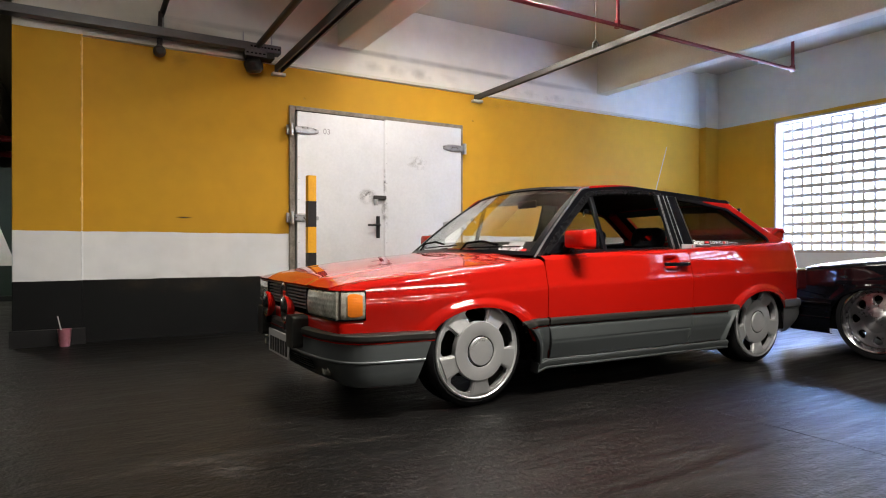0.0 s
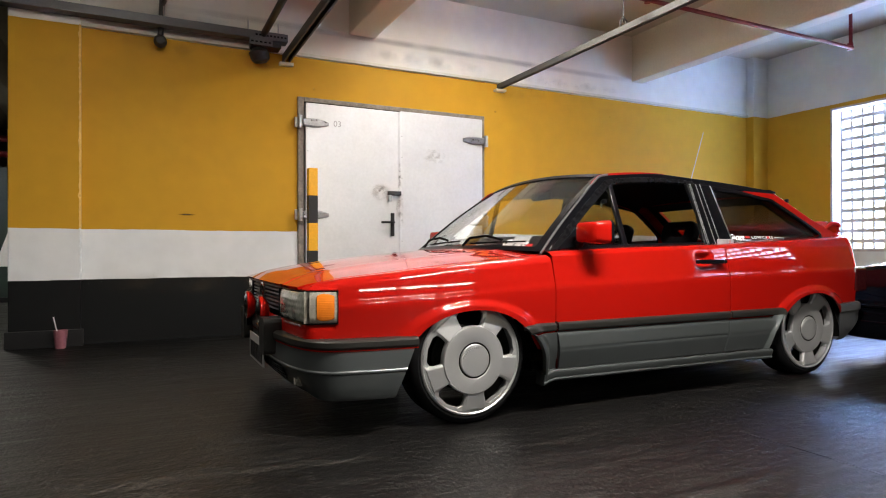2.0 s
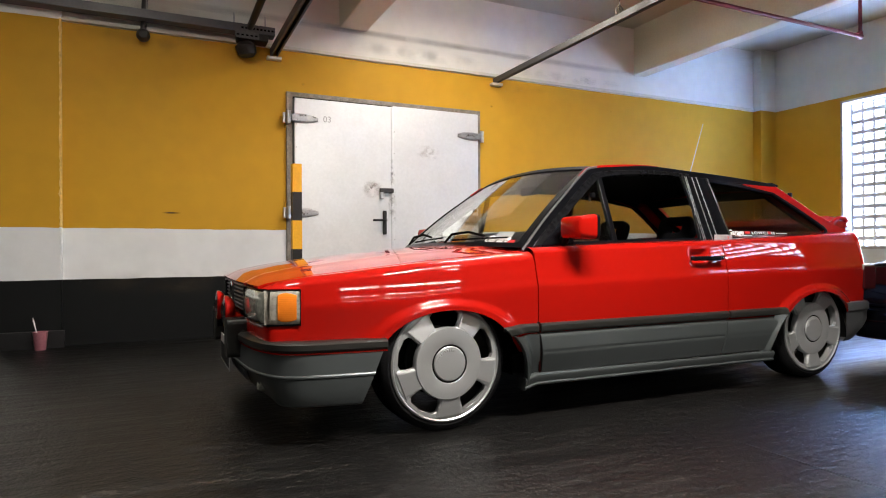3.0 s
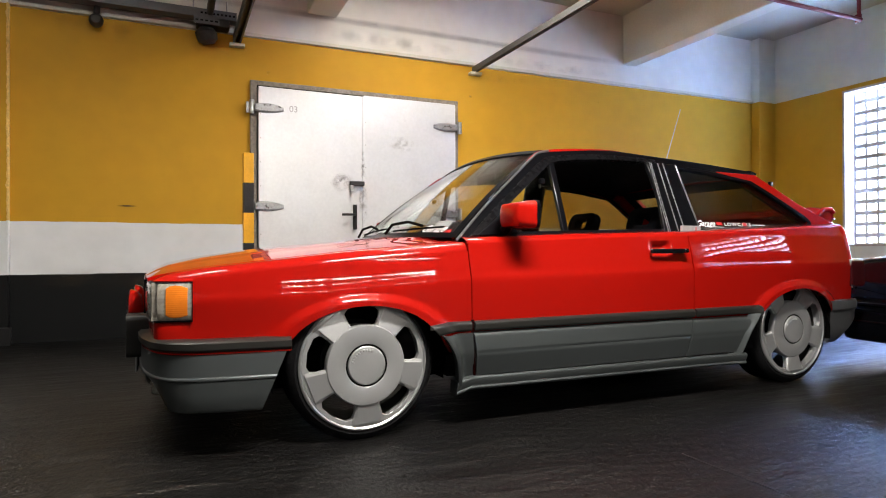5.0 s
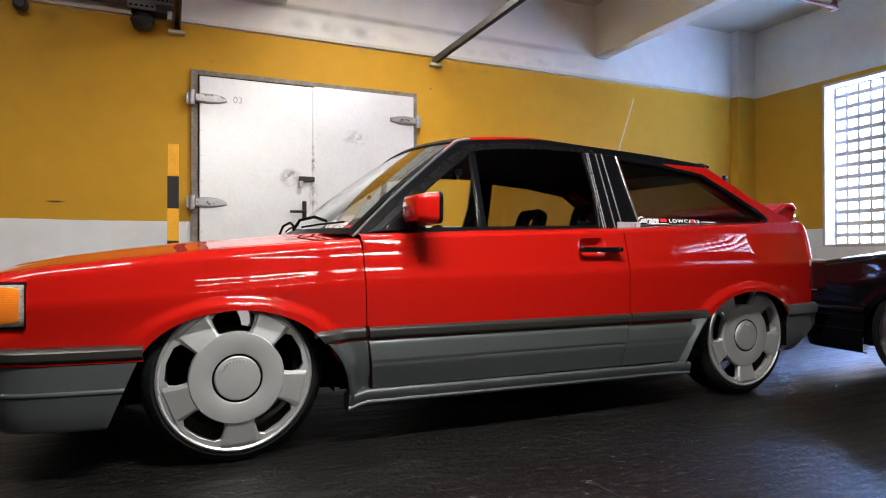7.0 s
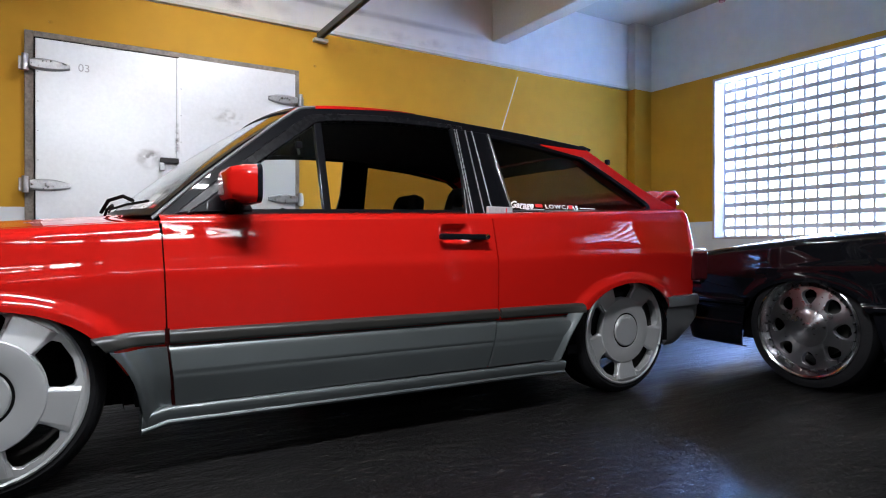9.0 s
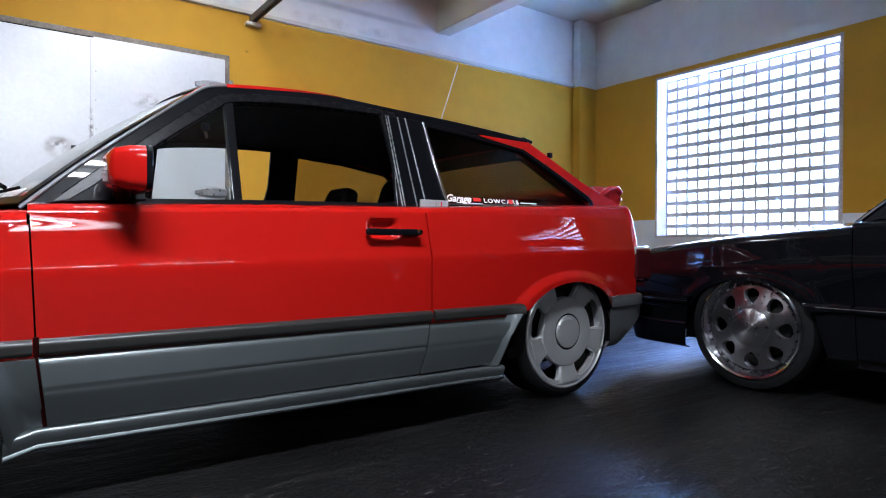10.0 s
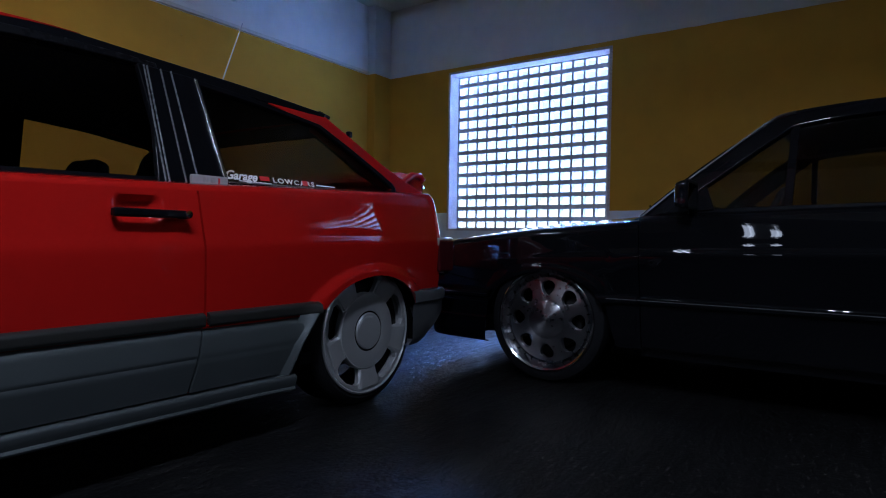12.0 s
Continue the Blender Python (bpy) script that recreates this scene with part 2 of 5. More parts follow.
M_RUBBER = mat("dark_rubber_strip", (0.022, 0.0215, 0.0195), 0.36, spec=0.5, vary=0.05, scale=8, fine=200)
M_DARKGREY = mat("dark_grey_bumper", (0.06, 0.062, 0.066), 0.42, vary=0.1, scale=6)
M_TYRE = mat("tyre_rubber", (0.008, 0.008, 0.009), 0.6, spec=0.15, vary=0.2, scale=20, bump=0.2, bump_scale=120)
M_RIM = mat("silver_wheel_paint", (0.63, 0.64, 0.65), 0.36, 0.72, coat=0.2, vary=0.02, scale=8, fine=90)
M_POLISH = mat("polished_wheel", (0.46, 0.46, 0.48), 0.16, 1.0, vary=0.08, scale=14)
M_BRUSHED = mat("turned_wheel_metal", (0.38, 0.38, 0.40), 0.30, 1.0, vary=0.05, scale=14)


def turned(m):
    """Lathe-turned metal: the gloss runs in rings round the wheel's axle."""
    nt = m.node_tree
    tg = nt.nodes.new("ShaderNodeTangent")
    tg.direction_type, tg.axis = "RADIAL", "Y"
    b = nt.nodes["Principled BSDF"]
    b.inputs["Anisotropic"].default_value, b.inputs["Anisotropic Rotation"].default_value = 0.85, 0.25
    nt.links.new(tg.outputs[0], b.inputs["Tangent"])


turned(M_BRUSHED)
# Serves black parts, and places where shade is painted black.
M_DEEP = mat("black_parts_and_shade", (0.004, 0.004, 0.004), 0.9, spec=0.05)
M_IRON = mat("brake_iron_rim_shade", (0.06, 0.058, 0.055), 0.5, 0.6, vary=0.2, scale=30)
M_CABIN = mat("cabin_black_cloth", (0.010, 0.010, 0.012), 0.9, spec=0.1, vary=0.15, scale=30, bump=0.2, bump_scale=200)
M_LENS = mat("headlamp_reflector", (0.55, 0.54, 0.48), 0.25, 0.45, vary=0.2, scale=9)
M_CLEAR = mat("ribbed_clear_lens", (0.42, 0.385, 0.33), 0.28, 0.12, coat=1, vary=0.1, scale=9)
M_HEADGLASS = mat("fluted_headlamp_glass", (0.46, 0.47, 0.41), 0.18, 0.25, coat=1, vary=0.5, scale=13, fine=70)
M_AMBER = mat("amber_lens", (0.85, 0.22, 0.02), 0.2, coat=1, vary=0.08, scale=12)
M_TAIL = mat("dark_tail_lens", (0.05, 0.006, 0.008), 0.15, coat=1)
M_STICK = mat("white_sticker", (0.8, 0.8, 0.8), 0.4)
M_BADGE = mat("silver_badge", (0.40, 0.41, 0.42), 0.4, 0.2, vary=0.05, scale=20)
M_STICKRED = mat("red_sticker", (0.6, 0.03, 0.03), 0.4)
M_ANTENNA = mat("pale_antenna", (0.40, 0.40, 0.385), 0.4, 0.2)
M_SEAM = mat("shaded_panel_gap", (0.016, 0.0012, 0.0012), 0.8, spec=0.05)
M_RIBLINE = mat("pale_satin_line", (0.16, 0.16, 0.17), 0.3, 0.4, vary=0.05)
M_PLATE = mat("plate_grey", (0.50, 0.50, 0.50), 0.4, 0.2)


def ribs(m, scale, strength):
    """Moulded ribs in a lens."""
    nt = m.node_tree
    tc = nt.nodes.new("ShaderNodeTexCoord")
    w = nt.nodes.new("ShaderNodeTexWave")
    w.bands_direction = "Z"
    w.inputs["Scale"].default_value = scale
    mp = nt.nodes.new("ShaderNodeMapping")
    mp.inputs["Scale"].default_value = (0, 0, 1)
    nt.links.new(tc.outputs["Object"], mp.inputs[0])
    nt.links.new(mp.outputs[0], w.inputs["Vector"])
    bp = nt.nodes.new("ShaderNodeBump")
    bp.inputs["Strength"].default_value, bp.inputs["Distance"].default_value = strength, 0.004
    nt.links.new(w.outputs[1], bp.inputs["Height"])
    nt.links.new(bp.outputs[0], nt.nodes["Principled BSDF"].inputs["Normal"])


ribs(M_CLEAR, 70, 0.18)
ribs(M_HEADGLASS, 12, 0.2)
ribs(M_AMBER, 45, 0.12)
M_GLASS = glass("window_glass", (0.93, 0.95, 0.93))
M_TINT = glass("quarter_glass", (0.66, 0.62, 0.56))
M_DARKTINT = glass("dark_tinted_glass", (0.62, 0.63, 0.63))
# Darkened metal stands in for the dim reflection in the black car's mirror.
M_DARKMIRROR = mat("dimmed_mirror", (0.10, 0.10, 0.11), 0.05, 1.0, vary=0.02)
M_COVER = glass("lamp_glass", (0.95, 0.95, 0.95))

# ---- mesh helpers ----


def crisp(ob):
    """Keeps the rims of a thick smooth panel sharp."""
    es = ob.modifiers.new("crisp", "EDGE_SPLIT")
    es.split_angle, es.use_edge_sharp = radians(38), False


def link(name, bm, material, parent=None, label="", smooth=False, solid=0.0, bevel=0.0, offset=-1.0, up=False):
    me = bpy.data.meshes.new(name)
    bmesh.ops.remove_doubles(bm, verts=bm.verts, dist=1e-5)
    bmesh.ops.recalc_face_normals(bm, faces=bm.faces)
    for f in bm.faces:
        f.smooth = smooth
    if up and sum(f.normal.z * f.calc_area() for f in bm.faces) < 0:
        bmesh.ops.reverse_faces(bm, faces=bm.faces)
    bm.to_mesh(me)
    bm.free()
    me.materials.append(material)
    ob = new(name, me)
    if parent:
        ob.parent = parent
    if label:
        ob["label"] = label
    if solid:
        sm = ob.modifiers.new("solid", "SOLIDIFY")
        sm.thickness, sm.offset = solid, offset
        if smooth and not bevel:
            crisp(ob)
    if bevel:
        bv = ob.modifiers.new("bevel", "BEVEL")
        bv.width, bv.segments, bv.limit_method, bv.angle_limit = bevel, 2, "ANGLE", radians(40)
        bv.harden_normals = smooth
    if smooth:
        me.set_sharp_from_angle(angle=radians(38))
    return ob


part = link


def box(bm, x0, x1, y0, y1, z0, z1, m=None):
    vs = [bm.verts.new(Vector((x, y, z)) if m is None else m @ Vector((x, y, z))) for x in (x0, x1) for y in (y0, y1) for z in (z0, z1)]
    for f in ((0, 1, 3, 2), (4, 6, 7, 5), (0, 4, 5, 1), (2, 3, 7, 6), (0, 2, 6, 4), (1, 5, 7, 3)):
        bm.faces.new([vs[i] for i in f])
    return bm


def block(*a):
    return box(bmesh.new(), *a)


def grid(fn, na, nb, bm=None):
    bm = bm or bmesh.new()
    vs = [[bm.verts.new(fn(i / na, j / nb)) for j in range(nb + 1)] for i in range(na + 1)]
    for i in range(na):
        for j in range(nb):
            bm.faces.new((vs[i][j], vs[i + 1][j], vs[i + 1][j + 1], vs[i][j + 1]))
    return bm


def lathe(profile, n=48, bm=None, a0=0.0, a1=360.0):
    """Turns (radius, depth) round the y axis; depth runs along -y."""
    bm = bm or bmesh.new()
    def fn(a, b):
        k = b * (len(profile) - 1)
        i = min(int(k + 1e-6), len(profile) - 1)
        r, d = profile[i]
        t = radians(a0 + a * (a1 - a0))
        return Vector((r * math.cos(t), -d, r * math.sin(t)))
    return grid(fn, n, len(profile) - 1, bm)


def tube(path, radius, n=10, bm=None, closed=True):
    bm = bm or bmesh.new()
    pts = [Vector(p) for p in path]
    rings = []
    for i, p in enumerate(pts):
        d = (pts[min(i + 1, len(pts) - 1)] - pts[max(i - 1, 0)]).normalized()
        q = d.to_track_quat("Z", "Y")
        r = radius[i] if isinstance(radius, (list, tuple)) else radius
        rings.append([bm.verts.new(p + q @ Vector((r * math.cos(2 * math.pi * k / n), r * math.sin(2 * math.pi * k / n), 0))) for k in range(n)])
    for a, b in zip(rings, rings[1:]):
        for k in range(n):
            bm.faces.new((a[k], a[(k + 1) % n], b[(k + 1) % n], b[k]))
    if closed:
        bm.faces.new(rings[0][::-1])
        bm.faces.new(rings[-1])
    return bm


def holed(outer, holes, depth, bm=None):
    """A flat plate in the x-z plane with holes through it, from y = 0 to y = depth."""
    bm = bm or bmesh.new()
    edges = []
    for loop in (outer, *holes):
        vs = [bm.verts.new((x, 0, z)) for x, z in loop]
        edges += [bm.edges.new((vs[i], vs[(i + 1) % len(vs)])) for i in range(len(vs))]
    got = bmesh.ops.triangle_fill(bm, edges=edges, use_beauty=True)
    faces = [g for g in got["geom"] if isinstance(g, bmesh.types.BMFace)]
    ext = bmesh.ops.extrude_face_region(bm, geom=faces)
    bmesh.ops.translate(bm, verts=[g for g in ext["geom"] if isinstance(g, bmesh.types.BMVert)], vec=(0, depth, 0))
    return bm


def lerp(table, x):
    if x <= table[0][0]:
        return table[0][1]
    for (a, p), (b, q) in zip(table, table[1:]):
        if x <= b:
            return p + (q - p) * (x - a) / (b - a)
    return table[-1][1]


def sstep(a, b, x):
    t = min(max((x - a) / (b - a), 0), 1)
    return t * t * (3 - 2 * t)


def thing(name, label, category, group="", at=(0, 0, 0), turn=0):
    ob = tagged(new(name), label, category, group)
    ob.matrix_world = pose(*at, 0, 0, turn)
    return ob


def structure(name, bm, material, label="", **kw):
    return tagged(link(name, bm, material, None, label, **kw), kind="structure")



# ---- the hall ----
CEIL, XR, YW, XL = 3.265, 8.637, 6.02, 0.36


def floor_z(x, y):
    return 0.045 * sstep(4.6, 6.0, y)


def build_floor():
    xs = [-14, -6, -3, -1, 0, 1, 2, 3, 4, 5, 6, 7, 8, 9]
    ys = [-12, -6, -3, -1, 0, 1, 2, 3, 4, 4.6, 4.9, 5.2, 5.5, 5.8, 6.1, 8, 16]
    bm = bmesh.new()
    vs = [[bm.verts.new((x, y, floor_z(x, y))) for y in ys] for x in xs]
    for i in range(len(xs) - 1):
        for j in range(len(ys) - 1):
            bm.faces.new((vs[i][j], vs[i + 1][j], vs[i + 1][j + 1], vs[i][j + 1]))
    structure("floor", bm, M_FLOOR, "dark worn and scratched garage floor", smooth=True)


build_floor()
structure("floor_joint", block(3.508, 3.516, -9.0, 2.3, 0.0008, 0.0022), M_BLK, "narrow joint across the floor")


def flakes():
    """Worn pale scrapes in the floor paint, each a ragged thin piece."""
    rng = random.Random(5)
    bm = bmesh.new()
    for cx, cy, sx, sy, n in ((1.23, 2.765, 0.10, 0.020, 150), (1.29, 2.62, 0.05, 0.055, 90), (1.02, 2.78, 0.05, 0.045, 60), (1.65, 2.72, 0.05, 0.010, 40), (1.91, 2.685, 0.05, 0.010, 40), (0.55, 2.9, 0.3, 0.25, 40), (2.6, 2.35, 0.6, 0.25, 40), (4.0, 2.2, 0.7, 0.25, 40), (4.0, 2.50, 0.3, 0.08, 14), (2.5, 2.62, 0.3, 0.10, 14)):
        for _ in range(n):
            x, y = rng.gauss(cx, sx), rng.gauss(cy, sy)
            w, d = rng.uniform(0.003, 0.016) * rng.choice((0.6, 1, 1.4)), rng.uniform(0.0012, 0.006)
            a = radians(rng.gauss(6, 22))
            pts = []
            for k in range(7):
                t = 2 * math.pi * k / 7
                r = rng.uniform(0.55, 1.1)
                px, py = w * r * math.cos(t), d * r * math.sin(t)
                pts.append(bm.verts.new((x + px * math.cos(a) - py * math.sin(a), y + px * math.sin(a) + py * math.cos(a), 0.0012)))
            bm.faces.new(pts)
    tagged(link("paint_scrapes", bm, M_FLAKE, None, "pale scrapes worn into the dark floor paint", up=True), category="scrapes", kind="stuff")


flakes()

# back wall with its doorway, pilaster at the open end and in the corner
DX0, DX1, DZ1 = 2.50, 4.38, 2.14
wall = block(XL, DX0, YW, YW + 0.3, -0.1, CEIL)
box(wall, DX1, XR + 0.3, YW, YW + 0.3, -0.1, CEIL)
box(wall, DX0, DX1, YW, YW + 0.3, DZ1, CEIL)
structure("wall_north", wall, M_WALL, "garage wall painted black, white and yellow with white above")
structure("wall_north_pilaster", block(XL - 0.002, 0.82, YW - 0.055, YW + 0.1, -0.1, CEIL), M_WALL, "flat painted pilaster at the wall's end", bevel=0.006)
structure("wall_corner_pilaster", block(8.365, XR + 0.1, YW - 0.11, YW + 0.1, -0.1, CEIL), M_WALL, "painted pilaster in the room's corner", bevel=0.006)
structure("baseboard", block(XL - 0.02, 0.84, YW - 0.08, YW - 0.05, 0.0, 0.17), M_BLK, "low black plinth at the pilaster", bevel=0.004)
structure("wall_end_return", block(XL, XL + 0.25, YW + 0.3, 15.8, -0.1, CEIL), M_DARKWALL, "side wall of the passage, its dimness put into the colour")

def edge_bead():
    """A ragged, knocked plaster bead down the pilaster's edge; its paler colour also carries window light."""
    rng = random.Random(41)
    for z0, z1, m, lab in ((0.55, 0.938, M_BEADWHITE, "worn white edge of the pilaster, paler for the window light on it"), (0.942, 2.50, M_BEAD, "worn yellow edge of the pilaster, paler for the window light on it")):
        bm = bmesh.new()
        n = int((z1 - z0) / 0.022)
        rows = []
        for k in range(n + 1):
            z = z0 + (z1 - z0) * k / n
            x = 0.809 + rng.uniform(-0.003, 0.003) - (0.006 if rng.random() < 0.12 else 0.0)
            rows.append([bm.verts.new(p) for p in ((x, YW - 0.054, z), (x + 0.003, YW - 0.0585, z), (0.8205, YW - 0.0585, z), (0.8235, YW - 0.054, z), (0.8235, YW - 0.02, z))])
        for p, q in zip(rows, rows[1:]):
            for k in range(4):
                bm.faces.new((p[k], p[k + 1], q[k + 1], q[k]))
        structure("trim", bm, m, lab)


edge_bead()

# right wall with two latticed openings
W1 = (3.28, 5.09, 0.745, 2.45)
W2 = (-1.25, 0.45, 0.745, 2.45)
wall = block(XR, XR + 0.28, -12, W2[0], -0.1, CEIL)
box(wall, XR, XR + 0.28, W2[1], W1[0], -0.1, CEIL)
box(wall, XR, XR + 0.28, W1[1], YW + 0.3, -0.1, CEIL)
for y0, y1, z0, z1 in (W1, W2):
    box(wall, XR, XR + 0.28, y0, y1, -0.1, z0)
    box(wall, XR, XR + 0.28, y0, y1, z1, CEIL)
structure("wall_east", wall, M_WALL, "yellow and white painted garage wall with latticed openings")


def lattice(name, y0, y1, z0, z1):
    """A block lattice: cement bars that cross, each bar a part."""
    for a in ((y1 - 0.025, y1, z0, z1), (y0, y0 + 0.025, z0, z1), (y0 + 0.025, y1 - 0.025, z1 - 0.025, z1), (y0 + 0.025, y1 - 0.025, z0, z0 + 0.02)):
        structure("trim", block(XR - 0.003, XR + 0.285, a[0], a[1], a[2], a[3]), M_REVEAL, "pale plastered window reveal")
    win = tagged(new(name), "cement block lattice filling a bright window opening", "window", "", "structure")
    nz = 14
    py, pz = (y1 - y0 - 0.05) / 14.6, (z1 - z0) / nz
    x0, x1 = XR + 0.165, XR + 0.245
    upright = block(x0, x1, -0.0105, 0.0105, 0, z1 - z0)
    bar = part("upright", upright, M_BLOCK, win)
    bar.location = (0, y1 - 0.030, z0)
    for i in range(1, 15):
        o = bar.copy()
        scene.collection.objects.link(o)
        o.location = (0, y1 - 0.030 - i * py, z0)
    shelf = block(x0 - 0.004, x1 + 0.004, 0, y1 - y0, -0.022, 0.022)
    bar = part("crossbar", shelf, M_BLOCK, win)
    bar.location = (0, y0, z0 + 0.014)
    for j in range(1, nz + 1):
        o = bar.copy()
        scene.collection.objects.link(o)
        o.location = (0, y0, min(z0 + j * pz, z1 - 0.014))


lattice("window_1", *W1)
lattice("window_2", *W2)

# unseen walls added to close the hall behind and beside the camera, and the passage's far end
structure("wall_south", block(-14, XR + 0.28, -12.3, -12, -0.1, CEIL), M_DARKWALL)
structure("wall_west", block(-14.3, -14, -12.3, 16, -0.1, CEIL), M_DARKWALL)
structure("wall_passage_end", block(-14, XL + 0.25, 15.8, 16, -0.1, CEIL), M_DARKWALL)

ceil = block(-14, XR + 0.28, -12, 16, CEIL, CEIL + 0.2)
structure("ceiling", ceil, M_CEIL, "off-white painted concrete ceiling")
for x, w, z in ((-4.0, 0.3, 2.768), (-0.55, 0.3, 2.768), (2.965, 0.26, 2.768), (6.397, 0.17, 2.733)):
    structure("ceiling_beam", block(x, x + w, -12, YW if x > 0 else 15.8, z, CEIL + 0.05), M_BEAM, "white painted concrete beam under the ceiling", bevel=0.012)
structure("ceiling_wall_beam", block(XL, XR, YW - 0.03, YW + 0.1, 2.50, 2.53), M_BEAM, "thin ledge of paint and plaster above the yellow band", bevel=0.004)

# ---- cars ----
ARCHES = (0.0, 2.335)
FLARE = [0.022]
DOOR_LINE = [(0.20, 0.441), (0.43, 0.437), (0.75, 0.4237)]
CREASE = [(-0.6, 0.548), (-0.17, 0.566), (0.4, 0.606), (1.5, 0.628), (2.6, 0.648)]
SIDE = [(0.10, 0.770), (0.20, 0.790), (0.32, 0.806), (0.43, 0.815), (0.56, 0.8222), (0.60, 0.8246), (0.615, 0.8252), (0.626, 0.8249), (0.636, 0.8235), (0.646, 0.8208), (0.656, 0.8187), (0.67, 0.8164), (0.69, 0.8127), (0.71, 0.8087), (0.73, 0.8045), (0.75, 0.8001), (0.77, 0.7956), (0.785, 0.7920), (0.80, 0.785), (0.86, 0.757)]
FLAT_TOP = [(0.67, 0.8167), (0.69, 0.8136), (0.71, 0.8104), (0.73, 0.8068), (0.75, 0.8030), (0.77, 0.7990), (0.785, 0.7955), (0.80, 0.787), (0.86, 0.757)]


def soft(table, x):
    """Smooth interpolation through a table."""
    x = min(max(x, table[0][0]), table[-1][0])
    for i in range(len(table) - 1):
        if x <= table[i + 1][0]:
            break
    a, b = table[i], table[i + 1]
    p, q = table[max(i - 1, 0)], table[min(i + 2, len(table) - 1)]
    w = b[0] - a[0]
    m0 = (b[1] - p[1]) / (b[0] - p[0]) * w
    m1 = (q[1] - a[1]) / (q[0] - a[0]) * w
    t = (x - a[0]) / w
    return a[1] * (1 + 2 * t) * (1 - t) ** 2 + m0 * t * (1 - t) ** 2 + b[1] * t * t * (3 - 2 * t) + m1 * t * t * (t - 1)


def side_v(u, z):
    lift = 0.64 - lerp(CREASE, u)
    zz = z + lift * sstep(0.43, 0.54, z) * (1 - sstep(0.66, 0.78, z))
    v = soft(SIDE, zz)
    if u < 0.1:
        v -= 0.105 * ((0.1 - u) / 0.8) ** 2
    if u > 2.22:
        v -= 0.05 * ((u - 2.22) / 0.63) ** 2
    for c in ARCHES:
        e = math.hypot((u - c) / 0.315, (max(z, 0.3) - 0.30) / 0.205)
        v += FLARE[0] * (1 - sstep(1.07, 1.25, e))
    return v


def strip_v(u, z):
    return side_v(u, z) - 0.0155 * (max(z - 0.410, 0) / 0.018) ** 3 - 0.006 * (max(0.396 - z, 0) / 0.008) ** 2


def arch_z(u, c):
    k = (u - c) / 0.305
    return 0.30 + 0.205 * math.sqrt(max(1 - k * k, 0)) if abs(k) < 1 else 0.0


HOOD_EDGE = [(-0.77, 0.600), (-0.70, 0.622), (-0.55, 0.648), (-0.07, 0.702), (0.42, 0.742)]
HOOD_MID = [(-0.74, 0.608), (-0.72, 0.636), (-0.67, 0.660), (-0.557, 0.684), (-0.35, 0.714), (-0.12, 0.739), (0.12, 0.760), (0.40, 0.786)]
BELT = [(0.40, 0.755), (1.0, 0.778), (1.6, 0.795), (2.62, 0.842), (2.85, 0.85)]
NOSE = [(-0.745, 0.0), (-0.742, 0.2), (-0.737, 0.36), (-0.731, 0.5), (-0.723, 0.60), (-0.717, 0.66), (-0.706, 0.697), (-0.690, 0.7115), (-0.660, 0.7215), (-0.59, 0.7375)]
TAIL = [(2.865, 0.0), (2.86, 0.4), (2.845, 0.6), (2.82, 0.69), (2.78, 0.735)]


def glass_v(z):
    return 0.712 - (z - 0.80) * 0.40


def sheet(name, us, lo, hi, n, s, material, parent, fn=side_v, lift=0.0, solid=0.012, smooth=True, label="", bevel=0.0):
    """A body panel between two height curves along the car."""
    bm = bmesh.new()
    cols = []
    for u in us:
        a, b = lo(u), hi(u)
        cols.append([bm.verts.new((u, s * (fn(u, a + (b - a) * j / n) + lift), a + (b - a) * j / n)) for j in range(n + 1)])
    for p, q in zip(cols, cols[1:]):
        for j in range(n):
            bm.faces.new((p[j], q[j], q[j + 1], p[j + 1]))
    return solid_out(part(name, bm, material, parent, label, smooth), s, solid, bevel)


def solid_out(ob, s, solid, bevel=0.0):
    """Thickness towards the car's middle line."""
    me = ob.data
    if me.polygons and sum(p.normal.y for p in me.polygons) * s < 0:
        me.flip_normals()
    sm = ob.modifiers.new("solid", "SOLIDIFY")
    sm.thickness, sm.offset = solid, -1
    if bevel:
        bv = ob.modifiers.new("bevel", "BEVEL")
        bv.width, bv.segments, bv.limit_method, bv.angle_limit = bevel, 2, "ANGLE", radians(40)
        bv.harden_normals = True
    else:
        crisp(ob)
    return ob


def span(a, b, n):
    return [a + (b - a) * i / n for i in range(n + 1)]


def ribbon(name, outer, inner, s, material, parent, fn=glass_v, lift=0.0, solid=0.02, n=4, label="", bevel=0.004):
    """A pillar or rail between two polylines of (u, z) on the slanting side of the cabin."""
    bm = bmesh.new()
    rows = []
    for (u0, z0), (u1, z1) in zip(outer, inner):
        rows.append([bm.verts.new((u0 + (u1 - u0) * k / n, s * (fn(z0 + (z1 - z0) * k / n) + lift), z0 + (z1 - z0) * k / n)) for k in range(n + 1)])
    for p, q in zip(rows, rows[1:]):
        for k in range(n):
            bm.faces.new((p[k], q[k], q[k + 1], p[k + 1]))
    return solid_out(part(name, bm, material, parent, label, True), s, solid, bevel)


